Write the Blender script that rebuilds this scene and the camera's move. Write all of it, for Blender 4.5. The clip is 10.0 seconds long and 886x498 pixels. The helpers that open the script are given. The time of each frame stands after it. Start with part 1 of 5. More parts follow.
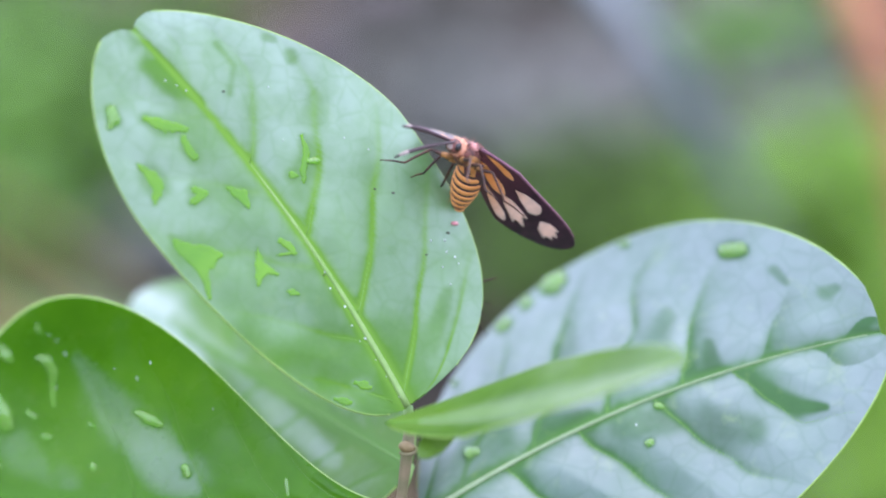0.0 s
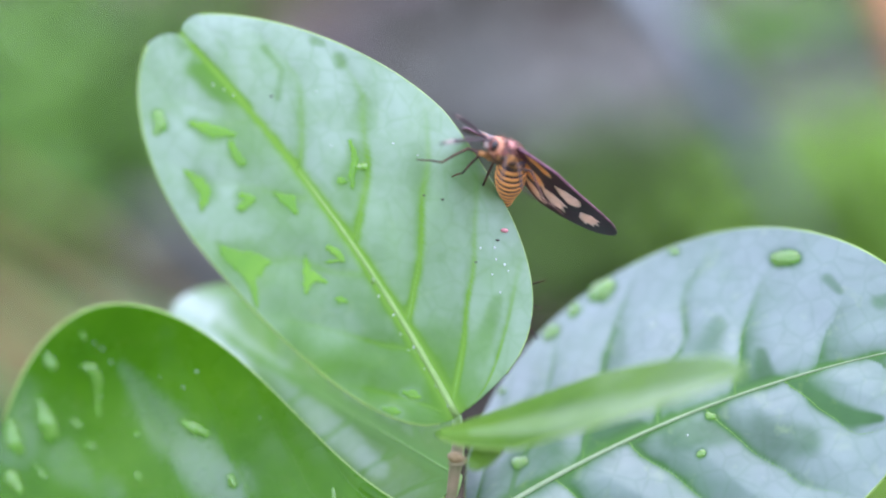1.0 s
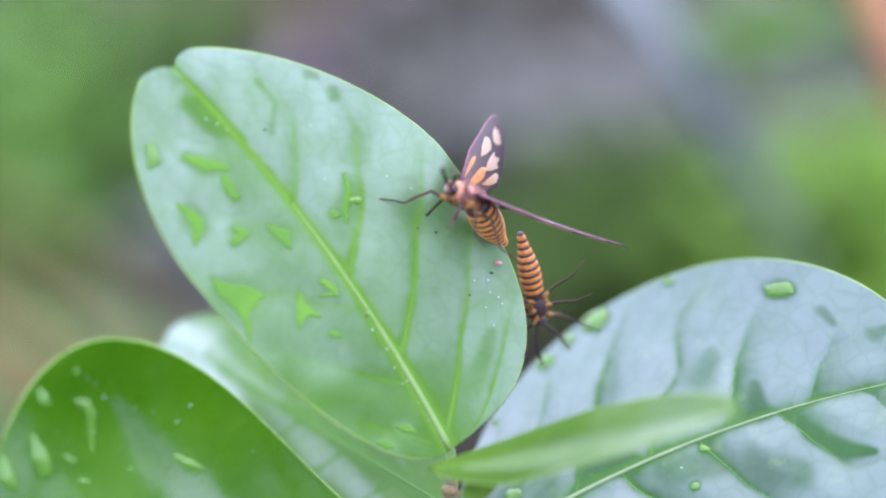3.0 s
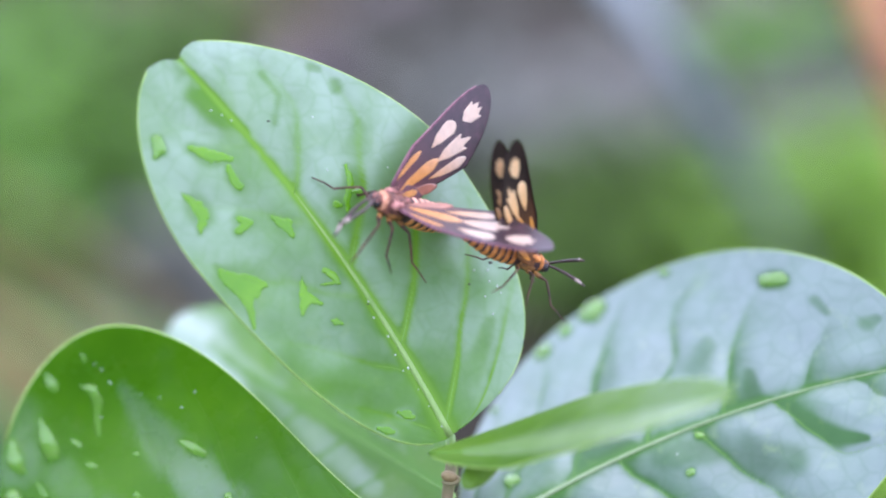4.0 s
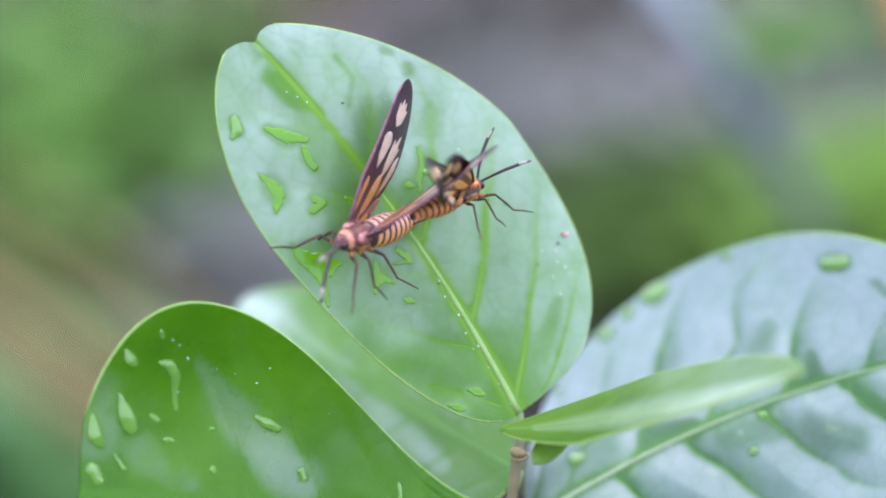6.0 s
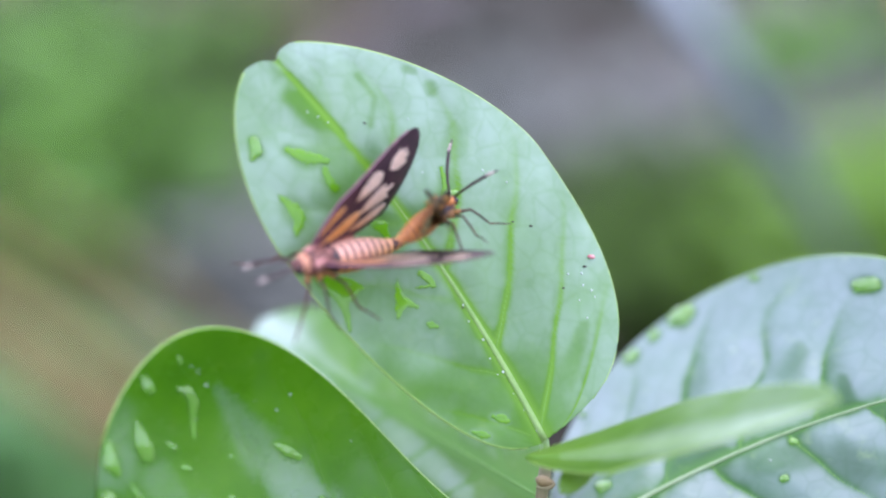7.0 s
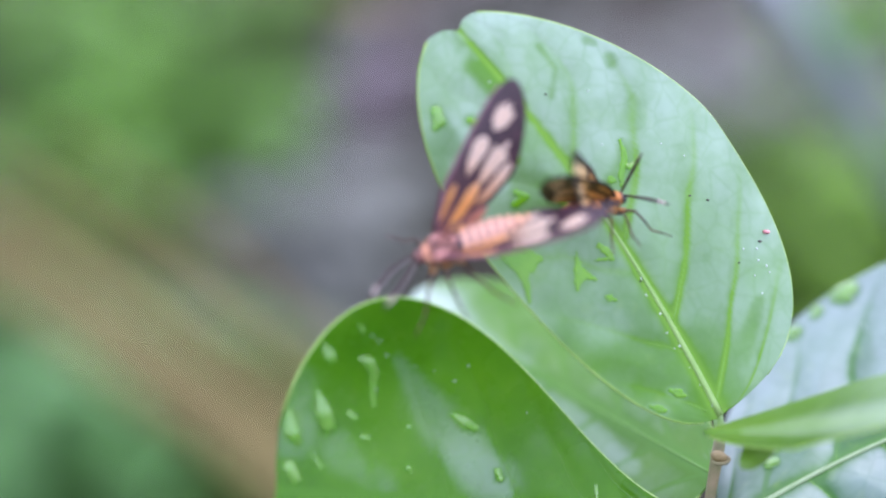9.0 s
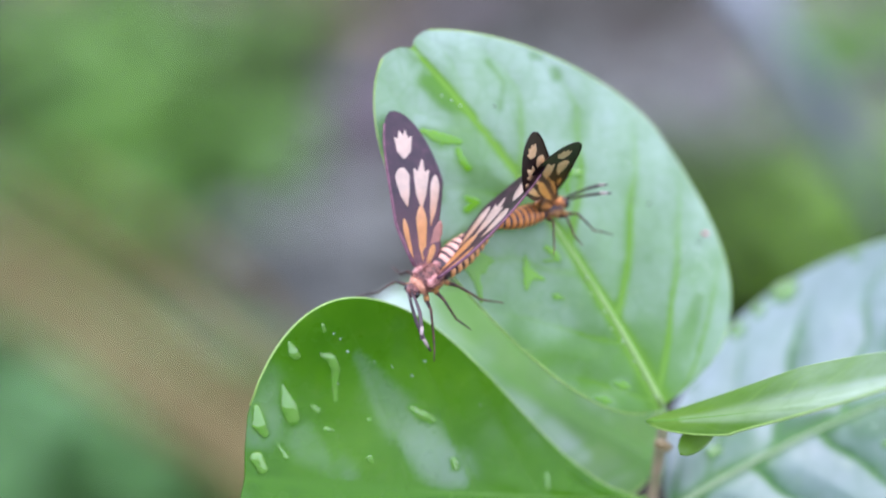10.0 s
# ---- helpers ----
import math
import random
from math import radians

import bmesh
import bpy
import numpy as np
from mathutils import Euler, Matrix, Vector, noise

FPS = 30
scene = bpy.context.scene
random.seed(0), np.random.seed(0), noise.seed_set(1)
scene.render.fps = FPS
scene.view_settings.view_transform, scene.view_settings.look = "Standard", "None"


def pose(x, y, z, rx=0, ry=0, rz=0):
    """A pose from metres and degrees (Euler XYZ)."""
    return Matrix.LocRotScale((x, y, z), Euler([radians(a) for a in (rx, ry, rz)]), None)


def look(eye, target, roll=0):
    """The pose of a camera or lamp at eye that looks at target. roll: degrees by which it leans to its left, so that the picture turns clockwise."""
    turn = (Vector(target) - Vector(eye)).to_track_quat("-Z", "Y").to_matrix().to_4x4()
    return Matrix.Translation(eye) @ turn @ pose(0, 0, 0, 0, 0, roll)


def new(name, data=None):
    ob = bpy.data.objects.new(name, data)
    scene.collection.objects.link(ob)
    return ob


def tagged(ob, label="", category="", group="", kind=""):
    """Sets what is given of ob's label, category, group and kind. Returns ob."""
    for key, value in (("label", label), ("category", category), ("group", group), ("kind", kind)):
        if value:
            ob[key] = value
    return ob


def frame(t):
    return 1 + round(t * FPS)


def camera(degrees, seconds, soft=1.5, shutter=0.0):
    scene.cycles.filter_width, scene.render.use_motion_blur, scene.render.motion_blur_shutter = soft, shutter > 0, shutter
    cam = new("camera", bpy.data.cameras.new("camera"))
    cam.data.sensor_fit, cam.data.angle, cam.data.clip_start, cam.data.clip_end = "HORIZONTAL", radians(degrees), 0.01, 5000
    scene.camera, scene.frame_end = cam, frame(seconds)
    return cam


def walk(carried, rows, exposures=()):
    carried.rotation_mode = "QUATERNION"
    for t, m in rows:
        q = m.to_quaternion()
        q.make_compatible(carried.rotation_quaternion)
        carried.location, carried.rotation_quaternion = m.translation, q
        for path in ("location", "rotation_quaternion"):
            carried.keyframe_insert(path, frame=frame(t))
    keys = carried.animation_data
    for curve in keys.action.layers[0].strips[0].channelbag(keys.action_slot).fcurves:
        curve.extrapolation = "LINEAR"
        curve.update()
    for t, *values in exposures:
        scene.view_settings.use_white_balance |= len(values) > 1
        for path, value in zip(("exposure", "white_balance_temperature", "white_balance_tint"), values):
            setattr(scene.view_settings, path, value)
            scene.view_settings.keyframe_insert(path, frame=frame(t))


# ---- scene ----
cam = camera(20.0, 10.0, 2.0)
EYE, TILT = 0.45, -20.0
ROWS = [
    (0.0, -0.0006, -0.000156, 0.000118, -0.105, -0.0287, 0.1758),
    (0.5, -0.001303, 0.005984, 0.001551, 0.038, -0.1393, 0.3274),
    (1.0, -0.003826, 0.003658, 0.001735, 0.3195, -0.2151, -0.0376),
    (1.5, -0.002174, 0.002061, 0.002057, 0.315, -0.145, 0.2143),
    (2.0, -0.003327, 0.003958, 0.00391, 0.145, -0.2139, 0.1838),
    (2.5, -0.00402, 0.005244, 0.005579, 0.1614, -0.2193, -0.0043),
    (4.0, -0.004534, -0.000807, 0.003313, 0.0214, -0.0453, -0.0758),
    (4.5, -0.005738, -0.00105, 0.001588, 0.0977, 0.0544, -0.1473),
    (5.0, -0.006752, -0.003859, 0.002146, 0.2802, 0.0563, -0.17),
    (5.5, -0.009237, -0.005972, 0.000916, 0.3058, 0.0058, -0.3265),
    (7.0, -0.012052, 0.000332, 0.002817, 0.5425, 0.1283, -0.3583),
    (7.5, -0.022024, 0.010396, 0.002609, 0.6065, -0.0854, -0.8087),
    (8.0, -0.03144, 0.015095, 0.002349, 0.8788, -0.4107, -1.2428),
    (8.5, -0.029829, 0.012525, 0.004011, 1.0976, -0.5348, -1.0379),
    (9.0, -0.028348, 0.001218, 0.002113, 0.9969, -0.4167, -1.1733),
    (9.5, -0.024982, -0.010252, 0.000205, 1.0982, -0.1189, -0.7284),
    (10.0, -0.022402, -0.015822, 5.7e-05, 1.1918, 0.1268, -0.534),
]
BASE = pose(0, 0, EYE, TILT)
walk(cam, [(t, BASE @ pose(x, y, z, 90 + pitch, roll, yaw)) for t, x, y, z, yaw, pitch, roll in ROWS])
cam.data.dof.use_dof = True
cam.data.dof.focus_distance = 0.263
cam.data.dof.aperture_fstop = 7.6

# ---- light ----
world = bpy.data.worlds.new("sky")
scene.world = world
world.use_nodes = True
wn = world.node_tree
sky = wn.nodes.new("ShaderNodeTexSky")
sky.sky_type, sky.sun_disc = "NISHITA", False
sky.sun_elevation, sky.sun_rotation = radians(68), radians(40)
sky.air_density, sky.dust_density = 1.0, 1.5
haze = wn.nodes.new("ShaderNodeMix")
haze.data_type, haze.blend_type = "RGBA", "ADD"
haze.inputs["Factor"].default_value = 1.0
haze.inputs["B"].default_value = (8.2, 8.4, 12.0, 1)
wn.links.new(sky.outputs[0], haze.inputs["A"])
wn.links.new(haze.outputs["Result"], wn.nodes["Background"].inputs[0])
wn.nodes["Background"].inputs[1].default_value = 0.1
sun = new("sun", bpy.data.lights.new("sun", "SUN"))
sun.data.energy, sun.data.angle, sun.data.color = 0.4, radians(70), (1.0, 0.96, 0.9)
sun.matrix_world = look((0.45, 0.54, 1.75), (0, 0, 0))
scene.view_settings.exposure = 1.51

MM = 0.001


# ---- materials ----
def material(name, rough=0.5, metal=0.0, spec=0.5):
    m = bpy.data.materials.new(name)
    m.use_nodes = True
    b = m.node_tree.nodes["Principled BSDF"]
    b.inputs["Roughness"].default_value = rough
    b.inputs["Metallic"].default_value = metal
    b.inputs["Specular IOR Level"].default_value = spec
    return m, m.node_tree, b


def ramp(tree, fac, stops):
    r = tree.nodes.new("ShaderNodeValToRGB")
    e = r.color_ramp.elements
    while len(e) < len(stops):
        e.new(0.5)
    for el, (p, c) in zip(e, stops):
        el.position, el.color = p, (*c, 1)
    tree.links.new(fac, r.inputs[0])
    return r.outputs[0]


def grain(tree, scale, detail=4.0, rough=0.55):
    co = tree.nodes.new("ShaderNodeTexCoord")
    n = tree.nodes.new("ShaderNodeTexNoise")
    n.inputs["Scale"].default_value, n.inputs["Detail"].default_value, n.inputs["Roughness"].default_value = scale, detail, rough
    tree.links.new(co.outputs["Object"], n.inputs["Vector"])
    return n.outputs["Fac"]


def relief(tree, b, fac, strength, distance):
    bump = tree.nodes.new("ShaderNodeBump")
    bump.inputs["Strength"].default_value, bump.inputs["Distance"].default_value = strength, distance
    tree.links.new(fac, bump.inputs["Height"])
    tree.links.new(bump.outputs[0], b.inputs["Normal"])


def mottled(name, stops, scale, rough=0.6, spec=0.4, bump=0.3, depth=0.0003, fine=None):
    m, t, b = material(name, rough, 0, spec)
    t.links.new(ramp(t, grain(t, scale), stops), b.inputs["Base Color"])
    relief(t, b, grain(t, fine or scale * 6), bump, depth)
    return m


def leaf_material(name, dark, mid, light, rough=0.38, spec=0.8, glow=0.3, coat=1.0, vein=None, shine=1.95, bare=0.1, wear_by=0.7, sheen_tint=None, sheen_by=0.5, flecks=0.0):
    """Waxy leaf: mottled green, light passing through, satin gloss; paler along its veins, the gloss uneven, pale sky
    sheen mixed into the colour.
    """
    m, t, b = material(name, rough, 0, spec)
    col = ramp(t, grain(t, 90, 5), [(0.3, dark), (0.52, mid), (0.75, light)])
    mr = t.nodes.new("ShaderNodeMapRange")
    mr.inputs["To Min"].default_value, mr.inputs["To Max"].default_value = rough - 0.08, rough + 0.1
    t.links.new(grain(t, 240, 3), mr.inputs["Value"])
    t.links.new(mr.outputs[0], b.inputs["Roughness"])
    t.links.new(mr.outputs[0], b.inputs["Coat Roughness"])
    b.inputs["Coat IOR"].default_value = shine
    b.inputs["Coat Weight"].default_value = coat
    if vein:
        fleck = t.nodes.new("ShaderNodeMix")
        fleck.data_type = "RGBA"
        t.links.new(ramp(t, grain(t, 420, 3, 0.5), [(0.6, (0, 0, 0)), (0.74, (flecks,) * 3)]), fleck.inputs["Factor"])
        t.links.new(col, fleck.inputs["A"])
        fleck.inputs["B"].default_value = (0.16, 0.26, 0.03, 1)
        col = fleck.outputs["Result"]
        at = t.nodes.new("ShaderNodeAttribute")
        at.attribute_name = "vein"
        mix = t.nodes.new("ShaderNodeMix")
        mix.data_type = "RGBA"
        t.links.new(at.outputs["Fac"], mix.inputs["Factor"])
        t.links.new(col, mix.inputs["A"])
        mix.inputs["B"].default_value = (*vein, 1)
        col = mix.outputs["Result"]
        ax = t.nodes.new("ShaderNodeAttribute")
        ax.attribute_name = "wax_sheen"
        edge = t.nodes.new("ShaderNodeMath")
        edge.operation = "MULTIPLY_ADD"
        edge.inputs[1].default_value = 0.85
        t.links.new(ax.outputs["Fac"], edge.inputs[0])
        ragged = t.nodes.new("ShaderNodeMath")
        ragged.operation = "MULTIPLY"
        ragged.inputs[1].default_value = 0.3
        t.links.new(grain(t, 260, 3, 0.5), ragged.inputs[0])
        t.links.new(ragged.outputs[0], edge.inputs[2])
        spread = ramp(t, edge.outputs[0], [(0.2, (0, 0, 0)), (0.95, (coat,) * 3)])
        cloud = ramp(t, grain(t, 75, 4, 0.6), [(0.36, (bare,) * 3), (0.6, (1, 1, 1))])
        net = t.nodes.new("ShaderNodeTexVoronoi")
        net.feature = "DISTANCE_TO_EDGE"
        net.inputs["Scale"].default_value = 380
        place = t.nodes.new("ShaderNodeTexCoord")
        t.links.new(place.outputs["Object"], net.inputs["Vector"])
        cells = ramp(t, net.outputs["Distance"], [(0.0, (0.87, 0.87, 0.87)), (0.12, (1, 1, 1))])
        netted = t.nodes.new("ShaderNodeMath")
        netted.operation = "MULTIPLY"
        t.links.new(cloud, netted.inputs[0])
        t.links.new(cells, netted.inputs[1])
        small = ramp(t, grain(t, 300, 4, 0.7), [(0.38, (0.75 + 0.25 * bare,) * 3), (0.55, (1, 1, 1))])
        worn = t.nodes.new("ShaderNodeMath")
        worn.operation = "MULTIPLY"
        t.links.new(netted.outputs[0], worn.inputs[0])
        t.links.new(small, worn.inputs[1])
        cloud = worn.outputs[0]
        both = t.nodes.new("ShaderNodeMath")
        both.operation = "MULTIPLY"
        t.links.new(spread, both.inputs[0])
        t.links.new(cloud, both.inputs[1])
        wax_sheen = both.outputs[0]
        wear = t.nodes.new("ShaderNodeMath")
        wear.operation = "MULTIPLY_ADD"
        wear.inputs[1].default_value = -wear_by * coat
        wear.use_clamp = True
        t.links.new(at.outputs["Fac"], wear.inputs[0])
        t.links.new(wax_sheen, wear.inputs[2])
        t.links.new(wear.outputs[0], b.inputs["Coat Weight"])
        # the sky's pale sheen is painted into the base colour here
        if sheen_tint:
            sheen_share = t.nodes.new("ShaderNodeMath")
            sheen_share.operation = "MULTIPLY"
            sheen_share.inputs[1].default_value = sheen_by
            t.links.new(wear.outputs[0], sheen_share.inputs[0])
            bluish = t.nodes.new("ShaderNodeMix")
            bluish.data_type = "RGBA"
            t.links.new(sheen_share.outputs[0], bluish.inputs["Factor"])
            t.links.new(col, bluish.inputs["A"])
            bluish.inputs["B"].default_value = (*sheen_tint, 1)
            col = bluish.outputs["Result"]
    t.links.new(col, b.inputs["Base Color"])
    relief(t, b, grain(t, 900, 3), 0.12, 0.0002)
    tr = t.nodes.new("ShaderNodeBsdfTranslucent")
    t.links.new(col, tr.inputs["Color"])
    mix = t.nodes.new("ShaderNodeMixShader")
    mix.inputs[0].default_value = glow
    t.links.new(b.outputs[0], mix.inputs[1])
    t.links.new(tr.outputs[0], mix.inputs[2])
    t.links.new(mix.outputs[0], t.nodes["Material Output"].inputs[0])
    return m


# reflected sky is put into each leaf's tint, and the right leaf's base
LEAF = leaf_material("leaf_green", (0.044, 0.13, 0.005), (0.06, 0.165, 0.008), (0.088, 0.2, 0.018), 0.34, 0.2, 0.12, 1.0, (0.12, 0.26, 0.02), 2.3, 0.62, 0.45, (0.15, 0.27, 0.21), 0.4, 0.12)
LEAF_SKYLIT = leaf_material("leaf_skylit", (0.016, 0.066, 0.011), (0.026, 0.096, 0.018), (0.043, 0.128, 0.026), 0.36, 0.35, 0.15, 1.0, (0.04, 0.13, 0.012), 2.15, 0.8, 0.5, (0.12, 0.19, 0.2), 0.45, 0.32)
LEAF_DEEP = leaf_material("leaf_deep", (0.04, 0.145, 0.002), (0.062, 0.19, 0.004), (0.09, 0.235, 0.008), 0.26, 0.25, 0.3, 1.0, (0.062, 0.19, 0.006), 2.2, 0.95, 0.4, (0.14, 0.24, 0.2), 0.3, 0.1)
LEAF_BACK = leaf_material("leaf_back", (0.05, 0.15, 0.006), (0.072, 0.185, 0.01), (0.1, 0.22, 0.02), 0.36, 0.3, 0.25, 1.0, (0.08, 0.21, 0.02), 2.3, 0.8, 0.3, (0.42, 0.52, 0.5), 0.55, 0.1)
LEAF_YOUNG = leaf_material("leaf_young", (0.05, 0.13, 0.006), (0.072, 0.17, 0.009), (0.1, 0.21, 0.016), 0.36, 0.3, 0.3, 1.0, (0.1, 0.21, 0.012), 2.4, 0.85, 0.0, (0.32, 0.42, 0.3), 0.45)
VEIN = mottled("vein", [(0.3, (0.13, 0.25, 0.05)), (0.7, (0.2, 0.31, 0.09))], 400, 0.45)
VEIN_PALE = mottled("vein_pale", [(0.3, (0.17, 0.25, 0.11)), (0.7, (0.24, 0.31, 0.17))], 400, 0.4)
VEIN_SOFT = mottled("vein_soft", [(0.3, (0.08, 0.2, 0.018)), (0.7, (0.11, 0.24, 0.03))], 400, 0.45)
RIM = mottled("leaf_rim", [(0.3, (0.17, 0.3, 0.05)), (0.7, (0.26, 0.39, 0.09))], 400, 0.4)
STEM = mottled("stem", [(0.3, (0.1, 0.11, 0.04)), (0.7, (0.2, 0.15, 0.08))], 500, 0.6)
BUD = mottled("bud_scale", [(0.3, (0.1, 0.07, 0.025)), (0.7, (0.2, 0.15, 0.06))], 700, 0.6)
WATER_FILM, _t, _b = material("water_film", 0.14, 0, 0.35)
_t.links.new(ramp(_t, grain(_t, 300), [(0.3, (0.062, 0.185, 0.004)), (0.7, (0.095, 0.235, 0.007))]), _b.inputs["Base Color"])
MIST, _t, _b = material("fine_spray", 0.08, 0, 0.8)
_t.links.new(ramp(_t, grain(_t, 500), [(0.3, (0.6, 0.68, 0.6)), (0.7, (0.72, 0.78, 0.72))]), _b.inputs["Base Color"])
_b.inputs["Transmission Weight"].default_value, _b.inputs["IOR"].default_value = 0.45, 1.33
WATER, _t, _b = material("water", 0.03)
_t.links.new(ramp(_t, grain(_t, 500), [(0.3, (0.46, 0.84, 0.16)), (0.7, (0.56, 0.9, 0.24))]), _b.inputs["Base Color"])
_b.inputs["Transmission Weight"].default_value, _b.inputs["IOR"].default_value = 0.84, 1.33
_b.inputs["Coat Weight"].default_value, _b.inputs["Coat IOR"].default_value, _b.inputs["Coat Roughness"].default_value = 0.5, 1.5, 0.02

SOIL = mottled("soil", [(0.3, (0.011, 0.012, 0.006)), (0.5, (0.028, 0.026, 0.018)), (0.7, (0.056, 0.048, 0.043))], 9, 0.95, 0.05, 0.8, 0.02, 60)
WEED = leaf_material("weed_leaf", (0.045, 0.125, 0.008), (0.078, 0.19, 0.014), (0.12, 0.24, 0.028), 0.55, 0.3, 0.3, 0.0)
WEED_LIME = leaf_material("weed_lime", (0.07, 0.16, 0.006), (0.12, 0.25, 0.012), (0.17, 0.31, 0.025), 0.55, 0.3, 0.35, 0.0)


# ---- building ----
def part(name, bm, mat, parent=None, label="", smooth=True):
    me = bpy.data.meshes.new(name)
    bm.to_mesh(me)
    bm.free()
    me.materials.append(mat)
    if smooth:
        me.shade_smooth()
    ob = new(name, me)
    if parent:
        ob.parent = parent
    if label:
        ob["label"] = label
    return ob


def sheet(rows, thick, vein=None, wax_sheen=None):
    """A closed skin over a grid of points (rows of equal length), thickened along its normals."""
    a = np.array(rows, float)
    du, dv = np.gradient(a, axis=0), np.gradient(a, axis=1)
    n = np.cross(du, dv)
    n /= np.linalg.norm(n, axis=2, keepdims=True) + 1e-12
    bm = bmesh.new()
    layer, sheen_at = bm.verts.layers.float.new("vein"), bm.verts.layers.float.new("wax_sheen")
    top = [[bm.verts.new(p) for p in r] for r in a + n * thick / 2]
    low = [[bm.verts.new(p) for p in r] for r in a - n * thick / 2]
    h, w = a.shape[:2]
    if vein is not None:
        for grid in (top, low):
            for i in range(h):
                for j in range(w):
                    grid[i][j][layer], grid[i][j][sheen_at] = vein[i][j], wax_sheen[i][j]
    for i in range(h - 1):
        for j in range(w - 1):
            bm.faces.new((top[i][j], top[i + 1][j], top[i + 1][j + 1], top[i][j + 1]))
            bm.faces.new((low[i][j], low[i][j + 1], low[i + 1][j + 1], low[i + 1][j]))
    rim = [(i, 0) for i in range(h)] + [(h - 1, j) for j in range(1, w)] + [(i, w - 1) for i in range(h - 2, -1, -1)] + [(0, j) for j in range(w - 2, 0, -1)]
    for (i, j), (k, l) in zip(rim, rim[1:] + rim[:1]):
        bm.faces.new((top[i][j], low[i][j], low[k][l], top[k][l]))
    bmesh.ops.remove_doubles(bm, verts=bm.verts, dist=1e-7)
    bmesh.ops.recalc_face_normals(bm, faces=bm.faces)
    return bm


def tube(points, radii, sides=8, bm=None, squash=1.0):
    """A closed tapered tube along points."""
    bm = bm or bmesh.new()
    pts = [Vector(p) for p in points]
    rings = []
    ref = Vector((0.13, 0.31, 0.94))
    for i, (p, r) in enumerate(zip(pts, radii)):
        d = (pts[min(i + 1, len(pts) - 1)] - pts[max(i - 1, 0)]).normalized()
        x = d.cross(ref).normalized()
        y = d.cross(x)
        rings.append([bm.verts.new(p + r * (math.cos(a) * x + squash * math.sin(a) * y)) for a in (2 * math.pi * k / sides for k in range(sides))])
    for a, b in zip(rings, rings[1:]):
        for k in range(sides):
            bm.faces.new((a[k], a[(k + 1) % sides], b[(k + 1) % sides], b[k]))
    bm.faces.new(rings[0][::-1])
    bm.faces.new(rings[-1])
    bmesh.ops.recalc_face_normals(bm, faces=bm.faces)
    return bm


def blob(center, size, segs=16, rings=10, bm=None, turn=None):
    bm = bm or bmesh.new()
    m = Matrix.Translation(center) @ (turn or Matrix()) @ Matrix.Diagonal((*size, 1))
    bmesh.ops.create_uvsphere(bm, u_segments=segs, v_segments=rings, radius=1, matrix=m)
    return bm


